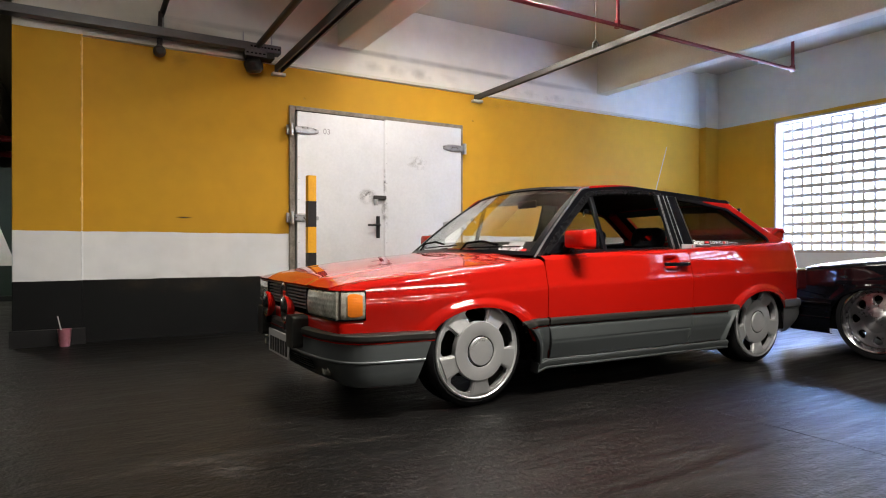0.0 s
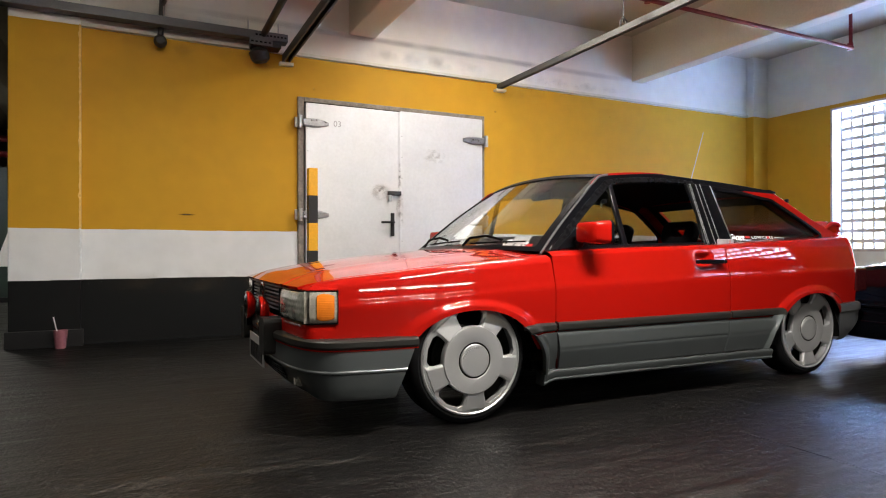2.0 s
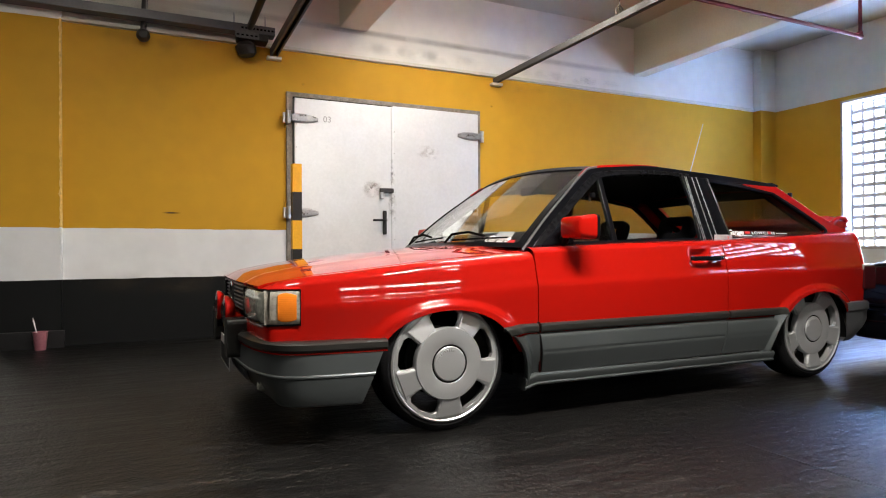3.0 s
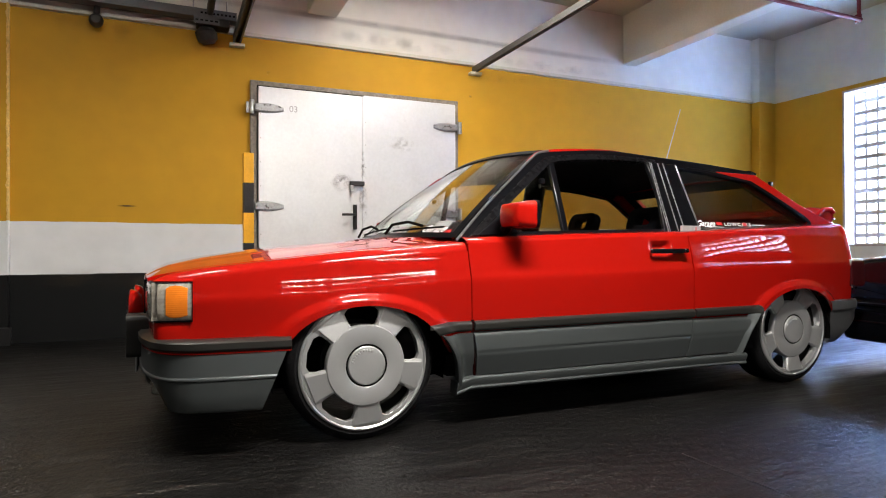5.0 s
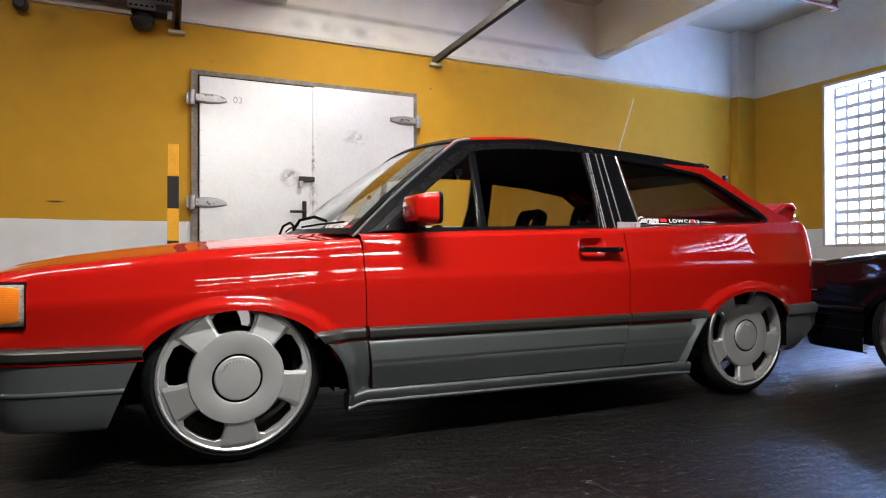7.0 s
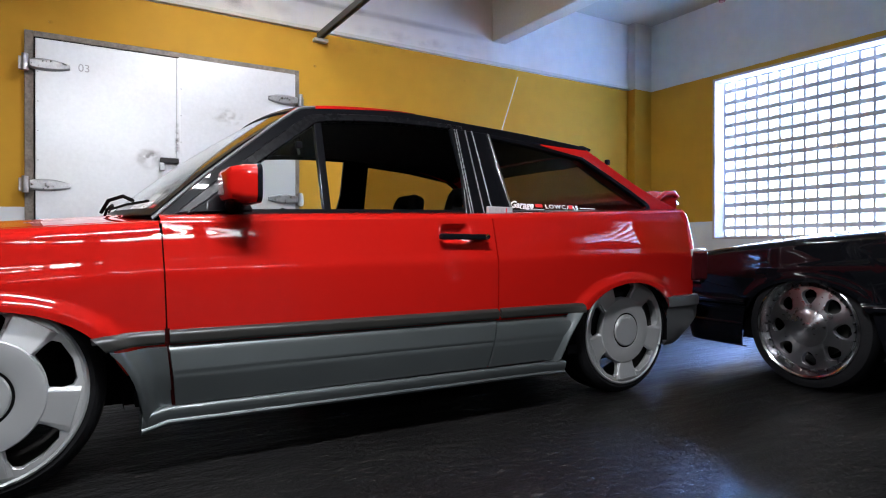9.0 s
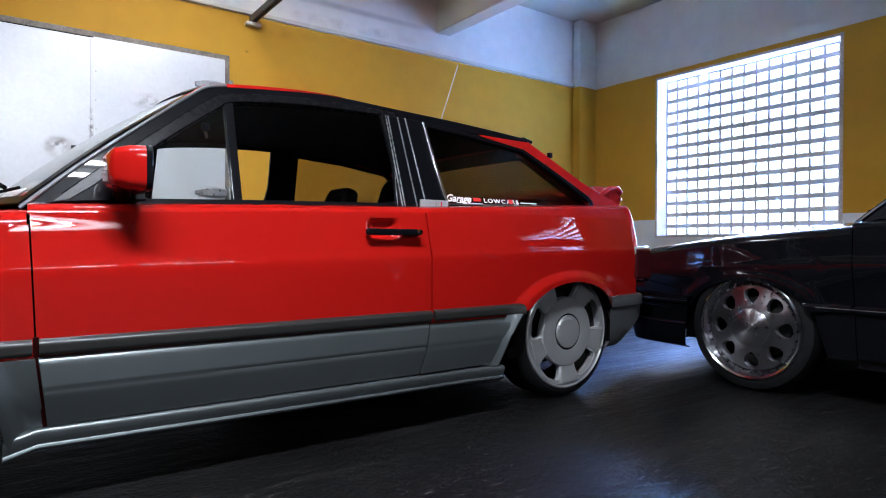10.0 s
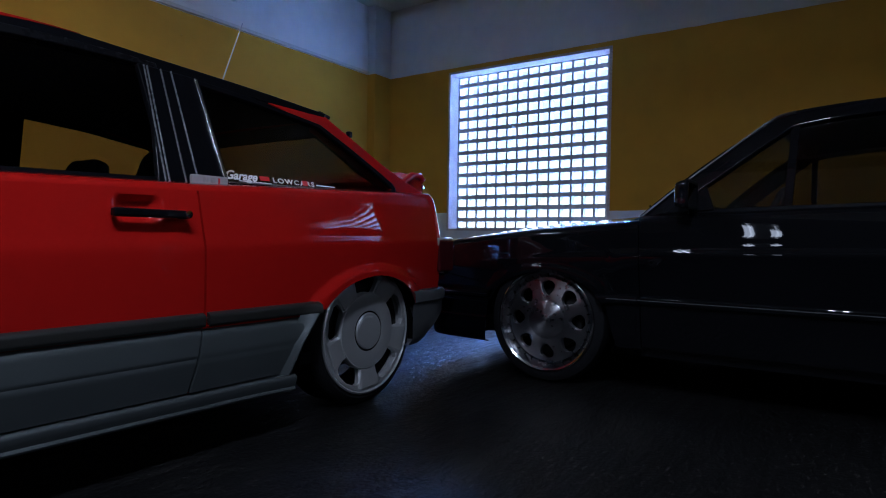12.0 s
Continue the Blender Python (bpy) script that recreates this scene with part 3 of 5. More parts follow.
def band(name, path, profile, material, parent, label="", smooth=True, solid=0.0, bevel=0.0, slant=0.0, under=0.0, rise=0.0, ends=0.0):
    """Sweeps a profile of (outward, height) along a plan path of (u, y)."""
    bm = bmesh.new()
    pts = [Vector((u, y, 0)) for u, y in path]
    rings = []
    for i, p in enumerate(pts):
        d = (pts[min(i + 1, len(pts) - 1)] - pts[max(i - 1, 0)]).normalized()
        nrm = Vector((d.y, -d.x, 0))
        lean = slant * sstep(-0.62, -0.30, p.x)
        front = sstep(0.82, 0.54, abs(p.y))
        back = rise * sstep(2.62, 2.90, p.x)
        rings.append([bm.verts.new((p.x + nrm.x * o + lean * (z - 0.40) + under * front * max(0.285 - z, 0) / 0.117, p.y + nrm.y * o, z + back * max(0.37 - z, 0) / 0.17)) for o, z in profile])
    if ends:
        zm = sum(z for o, z in profile) / len(profile)
        for i, f in ((0, 1), (1, 0.25), (len(rings) - 2, 0.25), (len(rings) - 1, 1)):
            for v in rings[i]:
                v.co.z += (zm - v.co.z) * ends * f
    for a, b in zip(rings, rings[1:]):
        for k in range(len(profile) - 1):
            bm.faces.new((a[k], b[k], b[k + 1], a[k + 1]))
    for r in (rings[0], rings[-1]):
        if len(profile) > 3 and profile[0] == profile[-1]:
            bm.faces.new(r[:-1])
    return link(name, bm, material, parent, label, smooth, solid, bevel)


def smooth_path(pts, n=6):
    """Rounds a polyline (Catmull-Rom)."""
    out = []
    P = [pts[0], *pts, pts[-1]]
    for i in range(1, len(P) - 2):
        for k in range(n):
            t = k / n
            out.append(tuple(0.5 * (2 * P[i][c] + (P[i + 1][c] - P[i - 1][c]) * t + (2 * P[i - 1][c] - 5 * P[i][c] + 4 * P[i + 1][c] - P[i + 2][c]) * t * t + (3 * P[i][c] - P[i - 1][c] - 3 * P[i + 1][c] + P[i + 2][c]) * t ** 3) for c in range(2)))
    out.append(tuple(pts[-1]))
    return out


def both(path):
    """A half plan path (u, v) to one right round the front: from far side to near."""
    return [(u, v) for u, v in reversed(path)] + [(u, -v) for u, v in path[1:]]


def rounded_rect(w, h, r, n=5):
    out = []
    for cx, cz, a0 in ((w / 2 - r, h / 2 - r, 0), (-w / 2 + r, h / 2 - r, 90), (-w / 2 + r, -h / 2 + r, 180), (w / 2 - r, -h / 2 + r, 270)):
        for k in range(n + 1):
            a = radians(a0 + 90 * k / n)
            out.append((cx + r * math.cos(a), cz + r * math.sin(a)))
    return out


def ring(r, n=72):
    return [(r * math.cos(2 * math.pi * k / n), r * math.sin(2 * math.pi * k / n)) for k in range(n)]


def polar(pts):
    return [(r * math.cos(radians(a)), r * math.sin(radians(a))) for r, a in pts]


def tyre_and_barrel(wheel, rim_mat, R=0.232, T=0.285):
    prof = [(R - 0.012, -0.19), (R + 0.015, -0.192), (T - 0.012, -0.185), (T, -0.165), (T, -0.035), (T - 0.010, -0.014), (R + 0.015, -0.002), (R - 0.002, -0.006), (R - 0.012, -0.03)]
    part("tyre", lathe(prof, 64), M_TYRE, wheel, "low-profile black tyre", True)
    # Barrel and inner disc are darkened to paint the shade behind the wheel's openings.
    part("barrel", lathe([(R - 0.03, -0.19), (R - 0.028, -0.06), (R - 0.022, -0.04)], 72), M_IRON, wheel, "inside of the rim, darkened for the shade behind the wheel face", True)
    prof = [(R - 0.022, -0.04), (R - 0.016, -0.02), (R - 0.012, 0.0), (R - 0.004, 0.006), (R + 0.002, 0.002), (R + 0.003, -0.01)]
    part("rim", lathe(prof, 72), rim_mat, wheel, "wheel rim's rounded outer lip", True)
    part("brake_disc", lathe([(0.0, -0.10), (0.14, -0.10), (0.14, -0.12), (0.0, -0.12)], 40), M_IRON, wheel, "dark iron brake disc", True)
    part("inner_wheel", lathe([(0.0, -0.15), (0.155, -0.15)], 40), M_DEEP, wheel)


def five_slot_wheel(parent, u, s, v=0.79):
    sunk = 0.026 if u > 1 else 0.0
    wheel = new("wheel")
    wheel.parent = parent
    wheel.matrix_basis = pose(u, s * v, 0.285, 0, 0, 0 if s < 0 else 180)
    tyre_and_barrel(wheel, M_RIM, 0.243, 0.288)
    holes = []
    for k in range(5):
        c = 93 + 72 * k
        holes.append(polar([(0.152, c - 18), (0.182, c - 20), (0.205, c - 19), (0.217, c - 14), (0.220, c), (0.217, c + 14), (0.205, c + 19), (0.182, c + 20), (0.152, c + 18), (0.148, c)]))
    bm = holed(ring(0.233), holes, 0.022)
    bmesh.ops.translate(bm, verts=bm.verts, vec=(0, -0.002, 0))
    for v in bm.verts:
        r = math.hypot(v.co.x, v.co.z)
        v.co.y -= (0.012 - sunk) * sstep(0.228, 0.15, r)
    part("wheel_face", bm, M_RIM, wheel, "silver wheel face with five windows", True, bevel=0.0025)
    for k in range(5):
        c = radians(93 + 36 + 72 * k)
        pad = bmesh.new()
        pts = [(0.140, -18, -0.004), (0.140, 18, -0.004), (0.229, 16, -0.008), (0.229, -16, -0.008), (0.148, -15.5, 0.010), (0.148, 15.5, 0.010), (0.2255, 12.5, -0.004), (0.2255, -12.5, -0.004)]
        vs = [pad.verts.new((r * math.cos(c + radians(a)), -0.012 - d + sunk * sstep(0.228, 0.15, r), r * math.sin(c + radians(a)))) for r, a, d in pts]
        for f in ((4, 5, 6, 7), (0, 1, 5, 4), (1, 2, 6, 5), (2, 3, 7, 6), (3, 0, 4, 7)):
            pad.faces.new([vs[i] for i in f])
        part("spoke_pad", pad, M_RIM, wheel, "", False, bevel=0.003)
    disc = part("centre_disc", lathe([(0.150, -0.005), (0.150, 0.020), (0.146, 0.026), (0.084, 0.031), (0.079, 0.029), (0.079, 0.010), (0.0, 0.010)], 72), M_RIM, wheel, "flat round silver wheel cover", True)
    groove = part("cap_groove", lathe([(0.070, 0.0265), (0.0803, 0.0265)], 56), M_DEEP, wheel, "dark groove round the cap")
    cap = part("centre_cap", lathe([(0.0715, 0.02), (0.0715, 0.030), (0.068, 0.0335), (0.03, 0.036), (0.0, 0.0365)], 56), M_RIM, wheel, "round cap with a worn relief mark", True)
    relief = bmesh.new()
    for k in range(10):
        a = 165 - k * 10.5
        m = Matrix.Rotation(radians(-(a - 90)), 4, "Y") @ Matrix.Translation((0, 0, 0.056))
        box(relief, -0.0035, 0.0035, -0.0365, -0.033, -0.005, 0.005, m)
    mark = part("relief_mark", relief, M_RIM, wheel, "raised bars in an arc", False, bevel=0.0008)
    for o in (disc, groove, cap, mark):
        o.location.y = sunk
    return wheel


def eight_hole_wheel(parent, u, s, v=0.80):
    wheel = new("wheel")
    wheel.parent = parent
    wheel.matrix_basis = pose(u, s * v, 0.285, 0, 0, 0 if s < 0 else 180)
    tyre_and_barrel(wheel, M_POLISH)
    part("dish", lathe([(0.219, -0.005), (0.205, -0.03), (0.196, -0.045), (0.18, -0.046)], 72), M_POLISH, wheel, "polished dished lip", True)
    holes = []
    for k in range(8):
        c = 90 + 45 * k
        holes.append(polar([(0.110, c), (0.116, c - 6), (0.130, c - 10), (0.150, c - 12.8), (0.168, c - 11), (0.178, c - 5.5), (0.181, c), (0.178, c + 5.5), (0.168, c + 11), (0.150, c + 12.8), (0.130, c + 10), (0.116, c + 6)]))
    bm = holed(ring(0.194), holes, 0.03)
    for v in bm.verts:
        r = math.hypot(v.co.x, v.co.z)
        v.co.y += 0.036 - 0.014 * sstep(0.19, 0.10, r)
    part("wheel_face", bm, M_BRUSHED, wheel, "polished wheel face with eight teardrop holes", True, bevel=0.002)
    part("centre_cap", lathe([(0.088, -0.03), (0.087, -0.020), (0.084, -0.018), (0.05, -0.014), (0.02, -0.010), (0.006, -0.009), (0.0, -0.009)], 48), M_BRUSHED, wheel, "plain polished cap", True)
    rivets = bmesh.new()
    for k in range(32):
        a = 2 * math.pi * k / 32
        m = Matrix.Translation((0.1975 * math.cos(a), 0.028, 0.1975 * math.sin(a)))
        box(rivets, -0.0028, 0.0028, -0.003, 0.012, -0.0028, 0.0028, m)
    tagged(part("rivets", rivets, M_CHROME, wheel, "small bright rivets round the lip"), kind="stuff")
    return wheel


def build_car(name, label, paint, low, strip, roof_paint, wheel_maker, at, turn, group, dressed):
    car = thing(name, label, "car", group, at, turn)
    for s in (-1, 1):
        # fenders, doors, quarters
        us = sorted(set(span(-0.60, 0.4178, 46)))
        def fz(u):
            return max(arch_z(u, 0.0), 0.345 if u < -0.28 else lerp([(0.285, 0.395), (0.325, 0.31)] if dressed else [(0.285, 0.395), (0.305, 0.30), (0.325, 0.20)], u) if u > 0.285 else 0.30)
        fender = sheet("front_fender", us, fz, lambda u: lerp(HOOD_EDGE, u) - 0.036, 40, s, paint, car)
        for v in fender.data.vertices:
            v.co.x += max(v.co.x - 0.3, 0) / 0.1178 * (lerp(DOOR_LINE, v.co.z) - 0.0042 - 0.4178)
        bm = grid(lambda a, b: Vector((-0.668 + 1.086 * a, s * (side_v(-0.668 + 1.086 * a, lerp(HOOD_EDGE, -0.668 + 1.086 * a) - 0.036) - 0.062 * (1 - math.cos(b * math.pi / 2)) - 0.006 * b), lerp(HOOD_EDGE, -0.668 + 1.086 * a) - 0.036 + 0.038 * math.sin(b * math.pi / 2))), 40, 12)
        part("fender_top", bm, paint, car, "", True)
        bm = bmesh.new()
        cols = []
        for i in range(151):
            col = []
            for j in range(65):
                z0 = 0.2105
                k = i / 150
                ub = 0.424 + (1.60 - 0.424) * k
                z = z0 + (lerp(BELT, ub) - 0.022 - z0) * j / 64
                uf = lerp(DOOR_LINE, z)
                ur = lerp([(0.20, 1.560), (0.43, 1.606), (0.80, 1.590)], z)
                u = uf + (ur - uf) * k
                cup = 0.030 * math.exp(-((u - 1.420) / 0.054) ** 6 - ((z - 0.710) / 0.033) ** 6)
                tuck = 0.034 * (1 - sstep(0.43, 0.50, u)) * (1 - sstep(0.27, 0.34, z)) if dressed else 0.0
                col.append(bm.verts.new((u, s * (side_v(u, z) - cup - tuck), z)))
            cols.append(col)
        for p, q in zip(cols, cols[1:]):
            for j in range(64):
                bm.faces.new((p[j], q[j], q[j + 1], p[j + 1]))
        door = solid_out(part("door", bm, paint, car, "", True), s, 0.02, 0.0)
        bm = bmesh.new()
        cols = []
        us = span(0, 1, 90)
        for k in us:
            u0 = 1.6 + k * (2.83 - 1.6)
            a = max(arch_z(u0, ARCHES[1]), lerp([(1.86, 0.20), (2.03, 0.40)] if dressed else [(2.00, 0.20), (2.05, 0.40)], u0) if u0 < 2.1 else 0.30)
            b = lerp(BELT, u0) - 0.022
            col = []
            for j in range(81):
                z = a + (b - a) * j / 80
                u = u0
                if k < 0.12:
                    ur = lerp([(0.20, 1.567), (0.43, 1.613), (0.80, 1.597)], z)
                    u = ur + (1.6 + 0.12 * 1.23 - ur) * k / 0.12
                col.append(bm.verts.new((u, s * side_v(u, z), z)))
            cols.append(col)
        for p, q in zip(cols, cols[1:]):
            for j in range(80):
                bm.faces.new((p[j], q[j], q[j + 1], p[j + 1]))
        solid_out(part("rear_quarter", bm, paint, car, "", True), s, 0.012)
        # shoulder between the flank and the glass
        def shoulder_pt(a, b):
            u = 0.42 + 2.41 * a
            zb = lerp(BELT, u)
            v0, v1 = side_v(u, zb - 0.022), glass_v(zb + 0.006) - 0.004
            return Vector((u, s * (v0 + (v1 - v0) * (1 - math.cos(b * math.pi / 2))), zb - 0.022 + 0.028 * math.sin(b * math.pi / 2)))
        bm = grid(shoulder_pt, 60, 6)
        part("shoulder", bm, paint, car, "", True)
        # cabin side
        outer = [(0.405, 0.752), (0.55, 0.885), (0.72, 1.025), (0.865, 1.140), (0.93, 1.172), (1.10, 1.192), (1.324, 1.202), (1.60, 1.188), (1.95, 1.168), (2.31, 1.138)]
        inner = [(0.52, 0.772), (0.64, 0.870), (0.80, 0.995), (0.925, 1.088), (0.975, 1.118), (1.12, 1.138), (1.324, 1.150), (1.60, 1.150), (1.90, 1.131), (2.295, 1.121)]
        outer, inner = smooth_path(outer, 4), smooth_path(inner, 4)
        ribbon("roof_rail", outer, inner, s, roof_paint, car, label="black pillar and roof rail", solid=0.03)
        ribbon("roof_edge", [(u - 0.004, z + 0.002 * sstep(1.42, 1.1, u)) for u, z in outer if 0.82 < u < 1.45], [(u, z - 0.009 * sstep(1.44, 1.05, u) * sstep(0.82, 0.89, u)) for u, z in outer if 0.82 < u < 1.45], s, paint, car, lift=0.0018, solid=0.006, n=2, bevel=0, label="thin edge of the painted roof")
        frame_o = [(a[0] + (b[0] - a[0]) * 0.50, a[1] + (b[1] - a[1]) * 0.50) for a, b in zip(outer, inner) if a[0] < 1.64]
        ribbon("door_frame", frame_o, inner[:len(frame_o)], s, M_SATIN if dressed else roof_paint, car, lift=0.006, solid=0.02, bevel=0.006, label="satin black door frame")
        fr = 0.0 if s < 0 else -0.055
        ribbon("b_pillar", [(1.535, 1.152), (1.545, 0.97), (1.520, 0.79)], [(1.722 + fr, 1.148), (1.735 + fr, 0.97), (1.748 + fr, 0.79)], s, roof_paint, car, lift=0.010, label="ribbed black pillar")
        for k in (0.10, 0.15, 0.38, 0.56):
            ut, ub = 1.535 + k * 0.187, 1.520 + k * 0.228
            ribbon("pillar_rib", [(ut - 0.002, 1.150), (ub - 0.002, 0.80)], [(ut + 0.002, 1.150), (ub + 0.002, 0.80)], s, M_RIBLINE if dressed else roof_paint, car, lift=0.014, solid=0.010, bevel=0.0012)
        # Polished strip imitates the window's reflection along the black pillar's rear edge.
        ribbon("pillar_edge", [(1.716 + fr, 1.145), (1.741 + fr, 0.81)], [(1.726 + fr, 1.145), (1.752 + fr, 0.81)], s, M_POLISH if dressed else roof_paint, car, lift=0.016, solid=0.012, bevel=0.002, label="bright strip standing in for window light reflected on the pillar's edge")
        ribbon("vent_divider", [(0.950, 1.12), (0.940, 0.785)], [(0.981, 1.12), (0.970, 0.785)], s, roof_paint, car, solid=0.02, label="black window post")
        ribbon("belt_seal", [(0.52, 0.764), (1.0, 0.780), (1.53, 0.793)], [(0.52, 0.782), (1.0, 0.798), (1.53, 0.811)], s, M_ROOFBLACK, car, lift=0.004, solid=0.015, label="black rubber window seal")
        ribbon("vent_glass", [(0.53, 0.785), (0.95, 1.10)], [(0.945, 0.785), (0.957, 1.098)], s, M_GLASS if dressed else M_DARKTINT, car, lift=-0.012, solid=0.003, bevel=0)
        if dressed:
            z = 1.02
            latch = part("vent_latch", block(0.870, 0.892, s * glass_v(z) - 0.020, s * glass_v(z) + 0.004, z - 0.012, z + 0.012), M_ROOFBLACK, car, "small black vent window catch", bevel=0.004)
            part("catch_pin", tube([(0.881, s * (glass_v(z) - 0.008), z), (0.895, s * (glass_v(z) - 0.03), z - 0.025)], 0.005, 8), M_CAST, latch, "", True)
        if not dressed:
            ribbon("door_glass", [(0.97, 1.118), (1.12, 1.138), (1.33, 1.150), (1.54, 1.150)], [(0.95, 0.79), (1.12, 0.79), (1.33, 0.79), (1.54, 0.79)], s, M_DARKTINT, car, lift=-0.012, solid=0.003, bevel=0, label="dark tinted door glass").visible_shadow = False
        # quarter glass with its surround
        qo = [(1.722 + fr, 1.148), (1.95, 1.129), (2.256, 1.085), (2.396, 1.009), (2.514, 0.939), (2.598, 0.886), (2.616, 0.864), (2.609, 0.842), (2.575, 0.8285), (2.2, 0.814), (1.748 + fr, 0.802)]
        qi = [(1.742 + fr, 1.130), (1.95, 1.111), (2.237, 1.072), (2.377, 0.996), (2.492, 0.928), (2.572, 0.876), (2.588, 0.858), (2.580, 0.842), (2.55, 0.836), (2.2, 0.826), (1.765 + fr, 0.814)]
        ribbon("quarter_frame", qo + qo[:1], qi + qi[:1], s, roof_paint, car, lift=0.002, solid=0.018, n=2, label="black quarter window frame")
        if dressed:
            ribbon("quarter_trim", [(1.765, 0.8135), (2.2, 0.8255), (2.55, 0.8355)], [(1.765, 0.8185), (2.2, 0.8305), (2.55, 0.8405)], s, M_CHROME, car, lift=0.001, solid=0.006, n=1, bevel=0.001, label="bright strip under the quarter window")
        bm = bmesh.new()
        bm.faces.new([bm.verts.new((u, s * (glass_v(z) - 0.010), z)) for u, z in qi])
        pane = part("quarter_glass", bm, M_TINT if dressed else M_DARKTINT, car, "tinted quarter window", False, solid=0.004)
        pane.visible_shadow = False
        if dressed and s < 0:
            o = part("side_badge", block(1.615, 1.737, -glass_v(0.81) - 0.030, -glass_v(0.81) - 0.016, 0.798, 0.826), M_BADGE, car, "small silver badge", bevel=0.003)
            for k, w in enumerate((0.018, 0.016, 0.006)):
                part("badge_bar", block(1.650 + 0.026 * k, 1.650 + 0.026 * k + w, -glass_v(0.815) - 0.0325, -glass_v(0.815) - 0.0295, 0.804, 0.820), M_STICKRED if k == 2 else M_INK, o)
            tilt = math.degrees(math.atan(0.40))
            cu = bpy.data.curves.new("sticker", "FONT")
            cu.offset = 0.0011
            cu.body, cu.size, cu.shear, cu.extrude = "Garage", 0.043, 0.5, 0.0005
            tx = new("window_lettering", cu)
            cu.materials.append(M_STICK)
            tx.parent = car
            tx.matrix_basis = pose(1.755, -glass_v(0.826) + 0.006, 0.828, 90 - tilt, 0, 0)
            def bar(u0, u1, z0, z1, m):
                bm = bmesh.new()
                bm.faces.new([bm.verts.new((u, -glass_v(z) + 0.0065, z)) for u, z in ((u0, z0), (u1, z0), (u1, z1), (u0, z1))])
                part("sticker_bar", bm, m, car, "", solid=0.0006)
            bar(1.895, 1.935, 0.833, 0.848, M_STICKRED)
            bar(1.81, 1.94, 0.823, 0.826, M_STICK)
            cu = bpy.data.curves.new("sticker", "FONT")
            cu.body, cu.size, cu.extrude = "LOWCARS", 0.025, 0.0005
            cu.offset, cu.space_character = 0.0006, 1.28
            tx = new("window_lettering", cu)
            cu.materials.append(M_STICK)
            tx.parent = car
            tx.matrix_basis = pose(1.95, -glass_v(0.834) + 0.006, 0.831, 90 - tilt, 0, 0) @ Matrix.Diagonal((1.36, 1, 1, 1))
            bar(2.15, 2.245, 0.835, 0.839, M_STICK)
            bar(2.085, 2.108, 0.8305, 0.849, M_STICKRED)
        # red pillar behind the quarter window, out to the tailgate
        co = [(2.02, 1.128), (2.12, 1.126), (2.20, 1.1245), (2.30, 1.124), (2.44, 1.042), (2.573, 0.962), (2.713, 0.895), (2.878, 0.828)]
        ci = [(2.02, 1.124), (2.12, 1.104), (2.20, 1.086), (2.240, 1.076), (2.375, 1.003), (2.495, 0.933), (2.580, 0.876), (2.595, 0.832)]
        ribbon("rear_pillar", co, ci, s, paint, car, lift=-0.002, solid=0.02, label="pillar sloping down to the tail")
        ribbon("rail_filler", [(1.90, 1.136), (2.02, 1.132), (2.14, 1.128)], [(1.90, 1.120), (2.02, 1.112), (2.14, 1.100)], s, roof_paint, car, lift=-0.006, solid=0.01, bevel=0, label="black strip under the roof rail")
        ribbon("pillar_lining", co[:-1], ci[:-1], s, M_CABIN, car, lift=-0.024, solid=0.006, label="dark cabin lining")
        edge_path = [(u - 0.012, s * (glass_v(z) - 0.038), z - 0.026) for u, z in co[3:]]
        part("quarter_edge", tube([(2.808, s * (side_v(2.83, z) - 0.047), z) for z in span(0.812, 0.64, 8)], 0.053, 32), paint, car, "rounded body edge", True)
        part("tail_edge", tube(edge_path, 0.042, 28), paint, car, "rounded body edge", True)
        # Pale metal puts the highlight along the glossy black pillar into the rail.
        part("drip_rail", tube([(u, s * (glass_v(z) + 0.004), z - 0.004) for u, z in outer if u < 1.0], 0.0055 if dressed else 0.007, 8), M_RIBLINE if dressed else M_POLISH, car, "drip rail, pale for the highlight along the pillar", True)
        # side dressing
        tip = sheet("side_strip", span(0.26, 0.428, 12), lambda u: 0.388, lambda u: 0.428, 12, s, strip, car, fn=strip_v, lift=0.018, solid=0.02, bevel=0.002, label="dark rubber strip bending into the wheel arch")
        for v in tip.data.vertices:
            f = max(1 - (v.co.x - 0.26) / 0.10, 0)
            edge = 0.305 * math.sqrt(max(1 - ((v.co.z - 0.30) / 0.205) ** 2, 0)) + 0.006
            v.co.x += (edge - 0.26) * f
            v.co.z -= 0.009 * f * f
        sheet("side_strip", span(0.442, 1.602, 20), lambda u: 0.388, lambda u: 0.428, 12, s, strip, car, fn=strip_v, lift=0.018, solid=0.02, bevel=0.002, label="dark rubber strip")
        sheet("side_strip", span(1.615, 2.035, 10), lambda u: 0.390, lambda u: 0.430, 12, s, strip, car, fn=strip_v, lift=0.018, solid=0.02, bevel=0.002, label="dark rubber strip")
        if dressed:
            clad = sheet("door_cladding", span(0.4395, 1.585, 20), lambda u: 0.2065, lambda u: 0.3845, 28, s, low, car, fn=lambda u, z: side_v(u, z) - lerp([(0.43, 0.018), (1.5, 0.004)], u) * (max(0.302 - z, 0) / 0.10) + 0.027 - 0.17 * max(z - 0.302, 0) - 0.03 * max(0.302 - z, 0) - 0.005 * math.exp(-((z - 0.300) / 0.004) ** 2) - 0.019 * (max(z - 0.367, 0) / 0.022) ** 2, lift=0.0, solid=0.02, bevel=0.006, label="silver lower door panel")
            for v in clad.data.vertices:
                v.co.x += 0.022 * max(0.39 - v.co.z, 0) / 0.19 * (1 - (v.co.x - 0.446) / 1.139)
